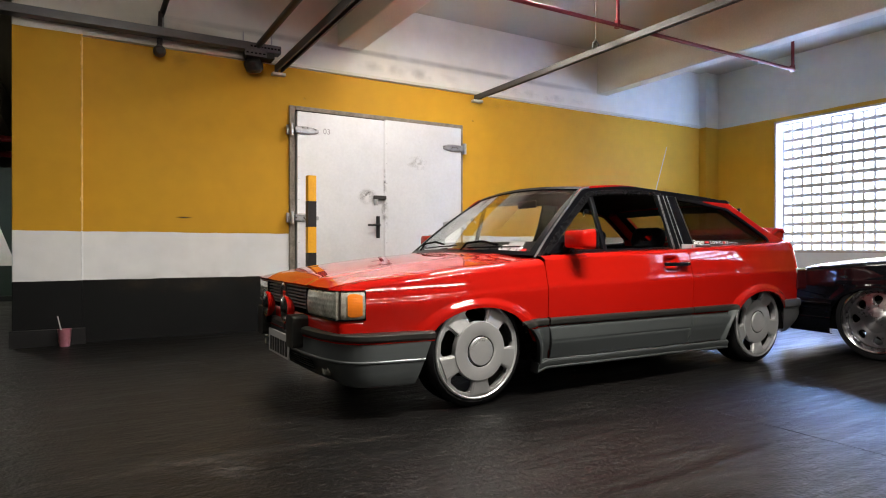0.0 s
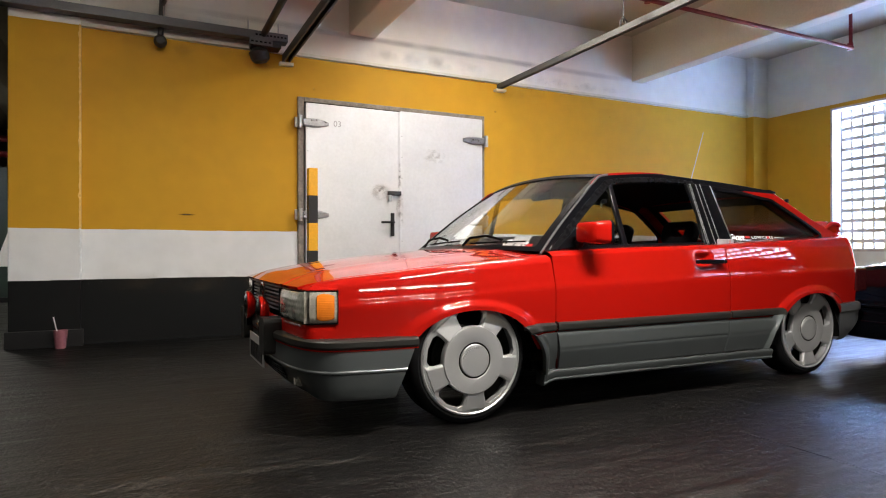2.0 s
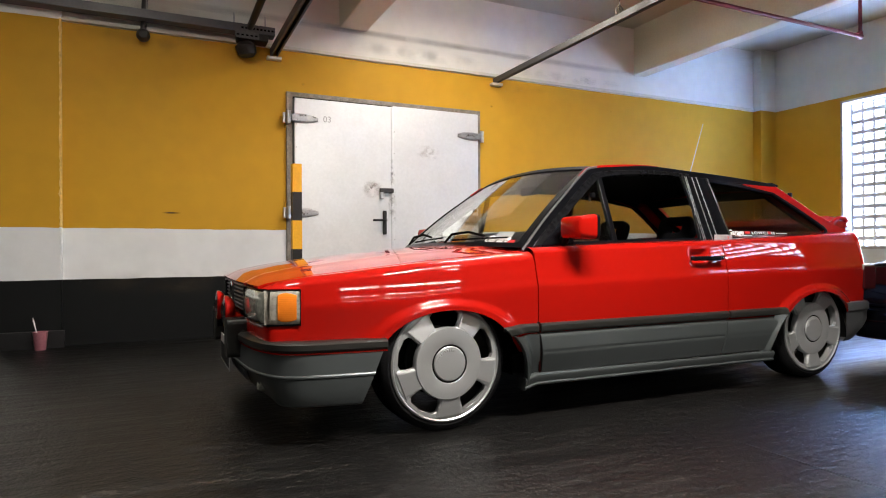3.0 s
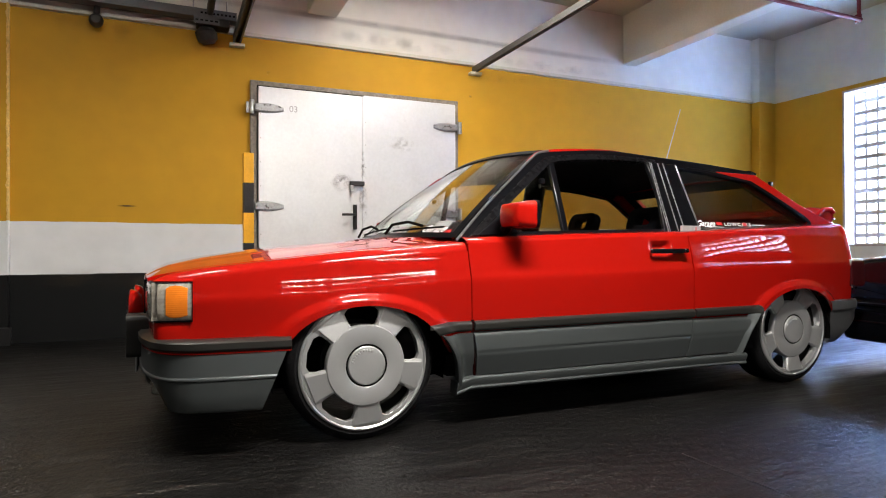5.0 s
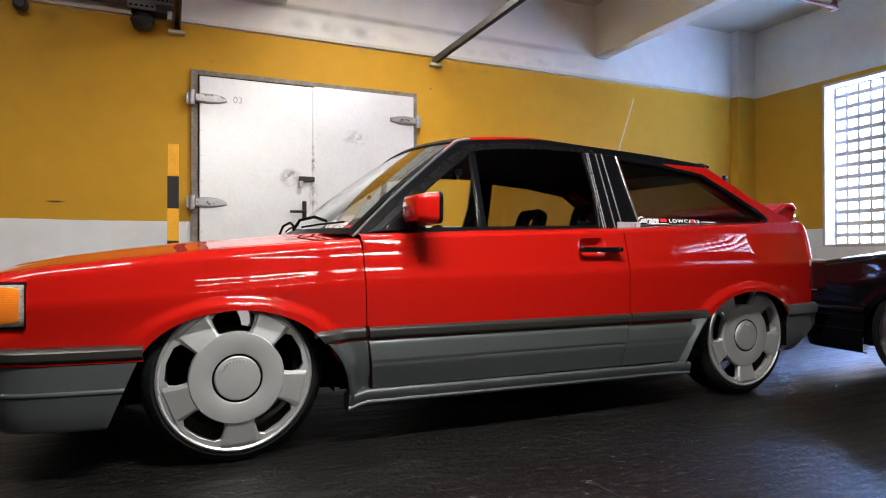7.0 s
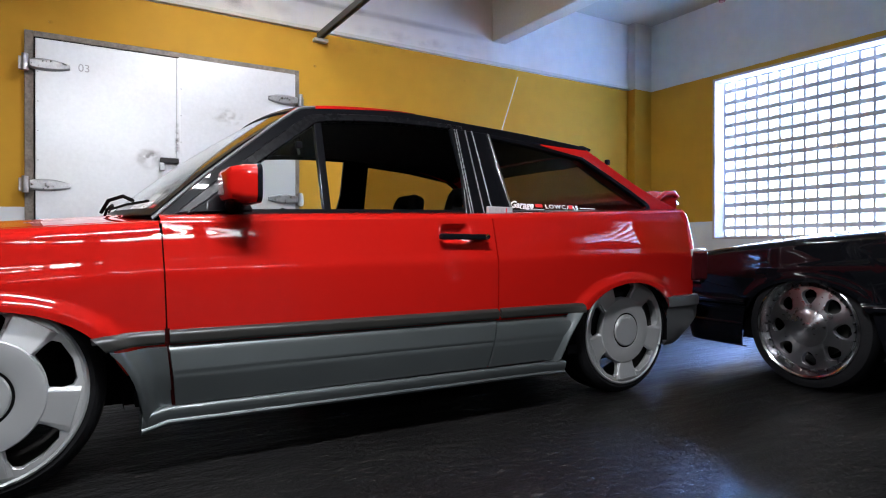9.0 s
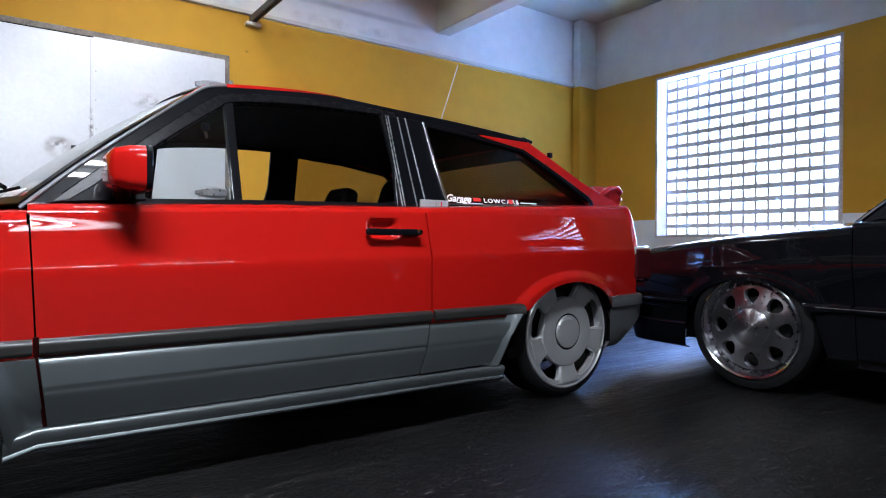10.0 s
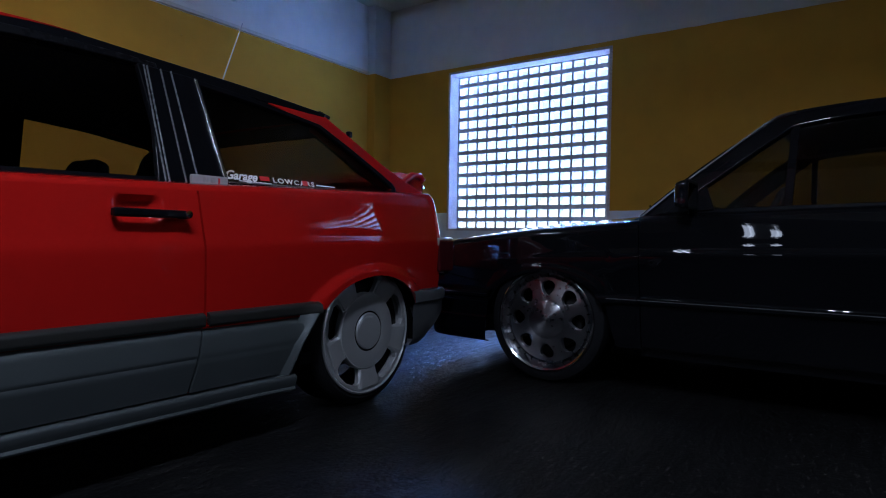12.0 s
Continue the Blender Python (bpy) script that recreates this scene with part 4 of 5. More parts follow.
                v.co.x += (lerp([(0.20, 1.556), (0.43, 1.602)], v.co.z) - 1.585) * (v.co.x - 0.446) / 1.139
        bm = bmesh.new()
        rows = []
        for j in range(9):
            z = 0.140 + (0.380 - 0.140) * j / 8
            u0 = lerp([(0.13, 0.381), (0.17, 0.377), (0.21, 0.370), (0.26, 0.358), (0.306, 0.342), (0.345, 0.319), (0.384, 0.286)], z)
            u1 = lerp([(0.14, 0.462), (0.20, 0.455), (0.30, 0.443), (0.384, 0.4335)], z)
            tuck = 0.022 * max(0.302 - z, 0) / 0.10
            rows.append([bm.verts.new((u0 + (u1 - u0) * k / 14, s * (side_v(0.40, z) - tuck + 0.014 + 0.044 * (1 - sstep(0.08, 0.62, k / 14.0))), z)) for k in range(15)])
        for p, q in zip(rows, rows[1:]):
            for k in range(14):
                bm.faces.new((p[k], q[k], q[k + 1], p[k + 1]))
        if dressed:
            solid_out(part("fender_cladding", bm, low, car, "silver flare behind the front wheel", True), s, 0.03, 0.004)
        bm = bmesh.new()
        rows = []
        for j in range(25):
            z = 0.207 + (0.386 - 0.207) * j / 24
            u0 = lerp([(0.20, 1.562), (0.43, 1.608)], z)
            u1 = lerp([(0.20, 1.885), (0.39, 2.005)], z)
            rows.append([bm.verts.new((u0 + (u1 - u0) * k / 8, s * (side_v(min(u0 + (u1 - u0) * k / 8, 1.98), z) + 0.028 - 0.19 * max(z - 0.302, 0) - 0.03 * max(0.302 - z, 0) - 0.004 * math.exp(-((z - 0.300) / 0.004) ** 2) - 0.019 * (max(z - 0.362, 0) / 0.024) ** 2), z)) for k in range(9)])
        for p, q in zip(rows, rows[1:]):
            for k in range(8):
                bm.faces.new((p[k], q[k], q[k + 1], p[k + 1]))
        if dressed:
            solid_out(part("quarter_cladding", bm, low, car, "silver panel before the rear wheel", True), s, 0.03, 0.004)
        bm = bmesh.new()
        rows = []
        for j in range(9):
            z = 0.200 + (0.392 - 0.200) * j / 8
            u1 = lerp([(0.188, 1.900), (0.30, 1.953), (0.40, 2.022)], z)
            rows.append([bm.verts.new((u1 - du, s * (side_v(1.95, z) + d), z)) for du, d in ((0.058, 0.014), (0.030, 0.022), (0.0, 0.040), (-0.006, 0.039), (-0.012, 0.0))])
        for p, q in zip(rows, rows[1:]):
            for k in range(4):
                bm.faces.new((p[k], q[k], q[k + 1], p[k + 1]))
        if dressed:
            part("arch_flare", bm, low, car, "silver flare before the rear wheel", True)
        bm = bmesh.new()
        # The red car's sill is near-black red: the recess's shade as colour.
        part("sill", block(0.43, 1.93, s * 0.725 - 0.03, s * 0.725 + 0.03, 0.165, 0.215), M_SEAM if dressed else paint, car)
        prof = [(0.755, 0.192), (0.795, 0.1925), (0.813, 0.1918), (0.820, 0.189), (0.8235, 0.184), (0.8240, 0.178), (0.8195, 0.164), (0.8145, 0.152), (0.8170, 0.1485), (0.8185, 0.1445), (0.817, 0.140), (0.813, 0.137), (0.80, 0.133), (0.75, 0.138)]
        rows = []
        for k in range(13):
            u0 = 0.370 if dressed else 0.43
            u = u0 + (1.935 - u0) * (k / 12) ** 1.25
            inward = 0.020 * (1 - k / 12) if dressed else 0.0
            rise = 0.014 - 0.006 * k / 12 if dressed else 0.008 * k / 12
            rows.append([bm.verts.new((u, s * (v - inward + (0.014 if k in (0, 12) else 0)), z - (0.016 if k == 0 else 0.0) + rise)) for v, z in prof])
        for p, q in zip(rows, rows[1:]):
            for k in range(len(prof) - 1):
                bm.faces.new((p[k], q[k], q[k + 1], p[k + 1]))
        for r in (rows[0], rows[-1]):
            bm.faces.new(r)
        if dressed:
            part("side_skirt", bm, low, car, "silver side skirt with a bright lip", True)
            seam = sheet("door_seam", [0.4298, 0.4425], lambda u: 0.195, lambda u: 0.432, 8, s, M_SEAM, car, lift=0.003, solid=0.004, label="dark gap before the door")
            for v in seam.data.vertices:
                v.co.x += 0.022 * max(0.39 - v.co.z, 0) / 0.19
            for u0, u1 in ((0.443, 1.600), (1.616, 1.995)):
                sheet("pinstripe", span(u0, u1, 12), lambda u: 0.3848, lambda u: 0.3884, 2, s, paint, car, fn=strip_v, lift=0.0135, solid=0.006, label="thin line of body colour")
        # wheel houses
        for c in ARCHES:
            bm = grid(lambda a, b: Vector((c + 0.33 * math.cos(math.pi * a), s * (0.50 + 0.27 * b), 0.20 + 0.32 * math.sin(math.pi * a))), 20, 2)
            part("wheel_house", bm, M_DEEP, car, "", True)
        wheel_maker(car, 0.0, s)
        wheel_maker(car, 2.365, s, 0.762)
        # door handle: recess plate, bar, lock
        hv = lambda z: s * (side_v(1.44, z))
        bm = block(1.335, 1.545, -0.020, 0.004, -0.011, 0.011)
        h = part("door_handle", bm, M_ROOFBLACK, car, "black pull handle", bevel=0.006)
        h.location = (0, hv(0.702) + s * 0.018, 0.702)
        bm = lathe([(0.0, 0.007), (0.010, 0.006), (0.011, 0.0)], 16)
        h = part("door_lock", bm, M_CHROME, car, "chrome lock", True)
        h.matrix_basis = pose(1.535, hv(0.703) + s * 0.036, 0.703, 0, 0, 0 if s < 0 else 180)
        # mirror
        mirror = new("door_mirror")
        mirror.parent = car
        mirror.matrix_basis = pose(0.635, s * 0.845, 0.850) @ Matrix.Diagonal((0.97, 1, 1.0, 1)) if dressed else pose(0.615, s * 0.83, 0.836) @ Matrix.Diagonal((0.62, 0.9, 1.0, 1))
        bm = bmesh.new()
        for k, (du, w, h) in enumerate(((-0.055, 0.060, 0.034), (-0.045, 0.078, 0.046), (-0.01, 0.094, 0.053), (0.029, 0.098, 0.055))):
            loop = rounded_rect(2 * w, 2 * h, 0.022)
            vs = [bm.verts.new((du + 0.012 * (s * x * 8 * 0.1 / 0.1) * -0.12 * s, x, z)) for x, z in loop]
            if k:
                for i in range(len(vs)):
                    bm.faces.new((prev[i], prev[(i + 1) % len(vs)], vs[(i + 1) % len(vs)], vs[i]))
            else:
                bm.faces.new(vs)
            prev = vs
        bm.faces.new(prev[::-1])
        part("mirror_shell", bm, paint, mirror, "", True, bevel=0.004)
        rim = part("mirror_rim", holed(rounded_rect(0.200, 0.114, 0.024), [rounded_rect(0.174, 0.091, 0.018)], 0.016), M_ROOFBLACK, mirror, "black rubber rim round the mirror glass", bevel=0.003)
        rim.matrix_basis = pose(0.041, 0, 0, 0, 0, 90)
        bm = holed(rounded_rect(0.175, 0.092, 0.018), [], 0.004)
        g = part("mirror_glass", bm, M_CHROME if dressed else M_DARKMIRROR, mirror, "mirror glass")
        g.matrix_basis = pose(0.037, 0, 0, 0, 0, 90)
        part("mirror_foot", tube([(0.0, -s * 0.08, -0.02), (0.0, -s * 0.11, -0.055), (0.0, -s * 0.14, -0.06)], 0.024, 12), M_ROOFBLACK, mirror, "black mirror foot", True)
        bm = bmesh.new()
        vs = [bm.verts.new((u, s * (glass_v(z) + d), z)) for d in (-0.01, 0.012) for u, z in ((0.50, 0.768), (0.70, 0.782), (0.66, 0.88))]
        for f in ((0, 1, 2), (5, 4, 3), (0, 3, 4, 1), (1, 4, 5, 2), (2, 5, 3, 0)):
            bm.faces.new([vs[i] for i in f])
        part("mirror_base", bm, M_ROOFBLACK, car, "black triangle behind the mirror", bevel=0.003)

        if not dressed:
            for u0, u1 in ((0.30, 0.424), (0.43, 1.598), (1.61, 2.03)):
                sheet("side_line", span(u0, u1, 10), lambda u: 0.4055, lambda u: 0.4085, 1, s, M_RIBLINE, car, lift=0.0195, solid=0.004, label="thin bright line")
    # hood
    def hood_pt(a, b):
        u = -0.735 + (0.415 + 0.735) * a
        e = lerp(HOOD_EDGE, u) + 0.004
        mid = lerp(HOOD_MID, u)
        w = side_v(u, lerp(HOOD_EDGE, u) - 0.012) - 0.074 if u > -0.62 else 0.665 - 0.02 * ((-0.62 - u) / 0.15)
        y = (2 * b - 1)
        crown = e + (mid - e) * (1 - abs(y) ** 2.2)
        uu = u - (0.02 * (1 - y * y) if a == 0 else 0.03 * (1 - y * y) * max(0, 0.2 - a))
        if a > 0.999:
            uu -= 0.10 * (1 - y * y) - 0.06
        crease = 0.006 * math.exp(-((abs(y) - 0.62) / 0.03) ** 2)
        return Vector((uu, y * w, crown + crease))
    part("hood", grid(hood_pt, 36, 40), paint, car, "", True, solid=0.012, up=True)
    bm = grid(lambda a, b: Vector((lerp([(0, 0.42), (1, 0.40)], abs(2 * b - 1)) - 0.06 + 0.16 * a - (1 - (2 * b - 1) ** 2) * 0.08 + 0.02, (2 * b - 1) * 0.70, 0.755 + 0.012 * (1 - (2 * b - 1) ** 2) - 0.01 * a)), 3, 20)
    part("cowl", bm, M_ROOFBLACK, car, "black scuttle under the windscreen", True)

    # nose: lamps, grille, panels
    nose_c = smooth_path(NOSE, 4)
    full = both(nose_c)
    band("nose_panel", full, [(-0.002, 0.40), (0.0, 0.43), (0.0005, 0.458), (-0.003, 0.463), (-0.02, 0.465)], paint, car)
    band("nose_backing", full, [(-0.075, 0.44), (-0.075, 0.61), (-0.10, 0.612)], M_DEEP, car)
    band("nose_lip", full, [(-0.13, 0.640), (-0.06, 0.630), (-0.016, 0.618), (0.004, 0.606), (0.002, 0.601), (-0.02, 0.600)], paint, car)
    for s in (-1, 1):
        hp = [(lerp([(v, u) for u, v in NOSE], v), s * v) for v in span(0.385, 0.697, 10)]
        lamp = new("headlamp")
        lamp.parent = car
        def strip_of(path, prof, nm, m, lab="", bev=0.0, ends=0.0):
            pth = path if s < 0 else path[::-1]
            return band(nm, pth, prof, m, lamp, lab, True, 0.0, bev, ends=ends)
        strip_of(hp, [(-0.035, 0.476), (-0.05, 0.51), (-0.05, 0.56), (-0.035, 0.594)], "reflector", M_LENS, "bright lamp reflector")
        strip_of(hp, [(0.0, 0.472), (0.008, 0.476), (0.014, 0.490), (0.016, 0.535), (0.013, 0.582), (0.008, 0.594), (0.0, 0.598)], "lens", M_HEADGLASS, "fluted headlamp glass")
        kp = [(u, s * v) for u, v in nose_c if v >= 0.706]
        strip_of(kp, [(-0.02, 0.470), (0.006, 0.472), (0.012, 0.478), (0.015, 0.50), (0.016, 0.535), (0.014, 0.57), (0.011, 0.590), (0.005, 0.597), (-0.02, 0.598)], "corner_lens", M_CLEAR, "ribbed clear corner lens", ends=0.025)
        sp = [(u, s * v) for u, v in nose_c if v >= 0.38]
        strip_of(sp, [(-0.03, 0.466), (0.008, 0.4665), (0.009, 0.4685), (0.007, 0.471), (-0.03, 0.472)], "lamp_seal", M_ROOFBLACK, "black lamp seal")
        strip_of(sp, [(-0.03, 0.597), (0.006, 0.598), (0.007, 0.600), (0.005, 0.6025), (-0.03, 0.603)], "lamp_seal", M_ROOFBLACK, "black lamp seal")
        part("lamp_seal", block(-0.5940, -0.5915, s * 0.742 - 0.014, s * 0.742 + 0.001, 0.466, 0.604), M_ROOFBLACK, lamp, bevel=0.003)
        ap = [(u, s * v) for u, v in nose_c if u >= -0.676 and u <= -0.597]
        strip_of(ap, [(0.008, 0.479), (0.0165, 0.481), (0.019, 0.486), (0.020, 0.535), (0.018, 0.584), (0.015, 0.590), (0.008, 0.592)], "turn_lens", M_AMBER, "amber turn signal lens", ends=0.16)
        for v in (0.378, 0.7015):
            u = lerp([(b, a) for a, b in NOSE], v)
            part("lamp_edge", block(u - 0.018, u + 0.03, s * v - 0.0015, s * v + 0.0015, 0.470, 0.600), M_ROOFBLACK if v < 0.5 else M_CLEAR, lamp)
    gp = both([(u, v) for u, v in [(lerp([(b, a) for a, b in NOSE], v), v) for v in span(0, 0.370, 8)]])
    for k in range(7):
        z = 0.492 + k * 0.0175
        band("grille_slat", gp, [(-0.025, z), (0.006, z), (0.008, z + 0.004), (0.006, z + 0.008), (-0.025, z + 0.009)], M_ROOFBLACK if not dressed else M_DARKGREY, car, "")
    part("badge", lathe([(0.060, 0.0), (0.062, 0.006), (0.053, 0.009), (0.050, 0.002), (0.0, 0.002)], 32), M_CHROME, car, "round chrome badge", True).matrix_basis = pose(-0.757, -0.0, 0.548, 0, 0, -90)

    # bumpers
    BUMP = smooth_path([(-0.774, 0.0), (-0.770, 0.25), (-0.754, 0.48), (-0.730, 0.62), (-0.688, 0.728), (-0.615, 0.788), (-0.48, 0.814), (-0.275, 0.835)], 5)
    full = both(BUMP)
    band("bumper_strip", full, [(-0.05, 0.408), (0.0, 0.407), (0.012, 0.398), (0.012, 0.378), (0.002, 0.368), (-0.03, 0.366)], strip, car, "black rubber bumper strip", bevel=0.0)
    band("pinstripe", full, [(-0.02, 0.3668), (0.0035, 0.3668), (0.0035, 0.3615), (-0.02, 0.361)], paint, car, "thin line of body colour")
    if not dressed:
        band("bumper_line", full, [(0.010, 0.395), (0.0145, 0.394), (0.0145, 0.389), (0.010, 0.388)], M_CHROME, car, "thin bright line")
    low_path = both(BUMP)
    band("bumper", full, [(-0.02, 0.362), (0.0, 0.359), (0.002, 0.284), (0.0055, 0.280), (0.0065, 0.277), (0.005, 0.272), (-0.02, 0.269)], low, car, "silver bumper skin", slant=0.42 if dressed else 0.10)
    band("front_spoiler", low_path, [(-0.02, 0.271), (0.002, 0.269), (-0.003, 0.225), (-0.012, 0.172), (-0.018, 0.163), (-0.030, 0.159), (-0.05, 0.161)], low, car, "silver front spoiler", slant=0.42 if dressed else 0.10, under=0.05)
    mid = both([p for p in BUMP if p[1] < 0.46])
    band("air_intake", mid, [(0.004, 0.255), (0.006, 0.203)], M_DEEP, car, "dark lower intake", under=0.05)
    for k in range(4):
        z = 0.210 + 0.013 * k
        band("intake_slat", mid, [(0.004, z), (0.011, z + 0.001), (0.011, z + 0.004), (0.004, z + 0.005)], low, car, under=0.05)
    for s in (-1, 1):
        if dressed:
            bm = holed(rounded_rect(0.12, 0.165, 0.022), [], 0.08)
            o = part("overrider", bm, M_RUBBER, car, "black rubber overrider", bevel=0.012)
            o.matrix_basis = pose(-0.818, s * 0.30, 0.380, 0, 0, -90)
            lamp = new("driving_lamp")
            lamp.parent = car
            lamp.matrix_basis = pose(-0.802, s * 0.190, 0.480, 0, 0, -90)
            part("lamp_shell", lathe([(0.0, -0.036), (0.045, -0.032), (0.068, -0.014), (0.073, 0.0), (0.073, 0.010), (0.066, 0.013)], 32), paint, lamp, "red round lamp shell", True)
            part("lamp_reflector", lathe([(0.0, -0.014), (0.045, -0.004), (0.066, 0.012)], 32), M_CHROME, lamp, "", True)
            part("lamp_lens", lathe([(0.067, 0.012), (0.035, 0.022), (0.0, 0.026)], 32), M_COVER, lamp, "", True)
            part("lamp_bracket", block(-0.012, 0.012, -0.01, 0.02, -0.105, -0.05), M_ROOFBLACK, lamp)
        fog = lathe([(0.0, 0.0), (0.030, 0.002), (0.034, 0.008), (0.038, 0.0), (0.038, -0.02)], 24)
        o = part("fog_lamp", fog, M_HEADGLASS, car, "small clear bumper lamp", True)
        o.matrix_basis = pose(-0.710, s * 0.55, 0.228, -10, 0, -90)
    if dressed:
        plate = part("number_plate", block(-0.793, -0.7865, -0.20, 0.20, 0.212, 0.345), M_PLATE, car, "grey plate with dark bars", bevel=0.003)
        for k in range(7):
            part("plate_bar", block(-0.7955, -0.7925, -0.175 + 0.051 * k, -0.141 + 0.051 * k, 0.226, 0.305), M_BLK, plate)

    # roof, windscreen, tail
    def roof_pt(a, b):
        y = 2 * b - 1
        u = 0.93 + (2.31 - 0.93) * a
        ze = lerp([(0.93, 1.172), (1.10, 1.192), (1.324, 1.202), (1.60, 1.188), (1.95, 1.168), (2.31, 1.138)], u)
        uu = u - (0.05 * (1 - y * y) * (1 - a)) + 0.03 * (1 - y * y) * a
        return Vector((uu, y * (glass_v(ze) - 0.014), ze + 0.001 + 0.030 * (1 - y * y)))
    part("roof", grid(roof_pt, 24, 24), paint, car, "", True, solid=0.02, up=True)
    part("headliner", grid(lambda a, b: roof_pt(a, b) * 1.0 - Vector((0, 0, 0.04)), 12, 8), M_CABIN, car, "dark cabin lining", True)
    def screen_pt(a, b):
        y = 2 * b - 1
        u0, z0, w0 = 0.405 - 0.10 * (1 - y * y), 0.756 + 0.012 * (1 - y * y), glass_v(0.756)
        u1, z1, w1 = 0.93 - 0.05 * (1 - y * y), 1.172 + 0.030 * (1 - y * y), glass_v(1.172)
        bow = 0.018 * math.sin(math.pi * a)
        return Vector((u0 + (u1 - u0) * a - bow * 0.6, y * (w0 + (w1 - w0) * a), z0 + (z1 - z0) * a + bow * 0.8))
    pane = part("windscreen", grid(screen_pt, 10, 20), M_GLASS, car, "clear raked windscreen", True, solid=0.004)
    pane.visible_shadow = False
    def edge(a0, a1, b0, b1, nm):
        return part(nm, grid(lambda a, b: screen_pt(a0 + (a1 - a0) * a, b0 + (b1 - b0) * b) + Vector((-0.003, 0, 0.004)), 10, 20), roof_paint, car, "black windscreen edge", True, solid=0.012)
    edge(0.955, 1.0, 0, 1, "screen_header")
    edge(0.0, 0.045, 0, 1, "screen_footer")
    edge(0.0, 1.0, 0.0, 0.028, "screen_edge")
    edge(0.0, 1.0, 0.972, 1.0, "screen_edge")
    for b0 in (0.40, 0.80):
        pts = [screen_pt(0.015, b0) + Vector((-0.02, 0, 0.016)), screen_pt(0.05, b0 - 0.03) + Vector((-0.02, 0, 0.042)), screen_pt(0.09, b0 - 0.11) + Vector((-0.012, 0, 0.034)), screen_pt(0.09, b0 - 0.2) + Vector((-0.01, 0, 0.014))]
        w = part("wiper", tube(pts, 0.0068, 8), M_DEEP, car, "black wiper arm", True)
        pts = [screen_pt(0.05 + 0.03 * k, b0 - 0.02 - 0.30 * k) + Vector((-0.008, 0, 0.012)) for k in (0, 0.5, 1)]
        part("wiper_blade", tube(pts, 0.0045, 6), M_DEEP, w, "", True)

    if dressed:
        for nm, a0, a1, b0, b1, m in (("permit_sticker", 0.10, 0.17, 0.085, 0.165, M_INK), ("permit_print", 0.125, 0.15, 0.10, 0.15, M_BADGE), ("permit_stamp", 0.108, 0.118, 0.10, 0.12, M_STICKRED), ("lettering_end", 0.058, 0.085, 0.055, 0.085, M_STICKRED)):
            part(nm, grid(lambda a, b: screen_pt(a0 + (a1 - a0) * a, b0 + (b1 - b0) * b) + Vector((0.004, 0, -0.002)), 2, 3), m, car, "small sticker on the glass", solid=0.0006)

        cu = bpy.data.curves.new("sticker", "FONT")
        cu.body, cu.size, cu.shear, cu.extrude, cu.offset = "Garage", 0.062, 0.5, 0.0005, 0.0012
        cu.materials.append(M_STICK)
        tx = new("windscreen_lettering", cu)
        tx.parent = car
        at0, at1, up1 = screen_pt(0.055, 0.20), screen_pt(0.055, 0.10), screen_pt(0.12, 0.15)
        ex = (at1 - at0).normalized()
        ez = ex.cross(up1 - at0).normalized()
        m = Matrix((ex, ez.cross(ex), ez)).transposed().to_4x4()
        m.translation = at0 + ez * 0.003
        tx.matrix_basis = m

    def tail_pt(a, b):
        y = 2 * b - 1
        k = a
        prof = [(2.30, 1.126), (2.44, 1.044), (2.573, 0.964), (2.713, 0.897), (2.882, 0.828), (2.905, 0.76), (2.912, 0.66), (2.912, 0.50), (2.905, 0.43)]
        i = min(int(k * 8), 7)
        f = k * 8 - i
        u = prof[i][0] + (prof[i + 1][0] - prof[i][0]) * f
        z = prof[i][1] + (prof[i + 1][1] - prof[i][1]) * f
        w = glass_v(z) - 0.036 if z > 0.85 else side_v(2.83, z) - 0.045
        return Vector((u + 0.03 * (1 - y * y) - (0.05 * abs(y) ** 8 if z < 0.80 else 0.0), y * w, z + 0.010 * (1 - y * y) * sstep(0.8, 1.0, z)))
    def tail_patch(nm, a0, a1, b0, b1, m, lab="", sol=0.02):
        return part(nm, grid(lambda a, b: tail_pt(a0 + (a1 - a0) * a, b0 + (b1 - b0) * b), 12, 16), m, car, lab, True, solid=sol, up=True)
    tail_patch("tailgate", 0.46, 1.0, 0, 1, paint)
    tail_patch("tailgate_top", 0.0, 0.05, 0, 1, paint)
    tail_patch("tailgate_side", 0.05, 0.46, 0, 0.09, paint)
    tail_patch("tailgate_side", 0.05, 0.46, 0.91, 1.0, paint)
    g = tail_patch("rear_window", 0.05, 0.46, 0.09, 0.91, M_TINT, "tinted rear window", 0.004)
    g.visible_shadow = False
    for a0, a1, b0, b1 in ((0.0, 0.07, 0.02, 0.98), (0.05, 0.47, 0.02, 0.10), (0.05, 0.47, 0.90, 0.98)):
        part("hatch_lining", grid(lambda a, b: tail_pt(a0 + (a1 - a0) * a, b0 + (b1 - b0) * b) + Vector((-0.022, 0, -0.022)), 8, 12), M_CABIN, car, "dark hatch lining", True)
    part("roof_lip", grid(lambda a, b: roof_pt(1.0, b) + Vector((-0.02 + 0.055 * a, 0, 0.008 - 0.012 * a)), 3, 20), roof_paint, car, "small black lip at the roof's end", True, solid=0.012, up=True)
    for s in (-1, 1):
        part("tail_lamp", block(2.81, 2.925, s * 0.735 - 0.055, s * 0.735 + 0.02, 0.50, 0.645), M_TAIL, car, "dark tail lamp", bevel=0.010)
        part("tail_lamp_top", block(2.80, 2.922, s * 0.735 - 0.05, s * 0.735 + 0.023, 0.615, 0.655), M_CLEAR, car, "clear reversing lens", bevel=0.008)
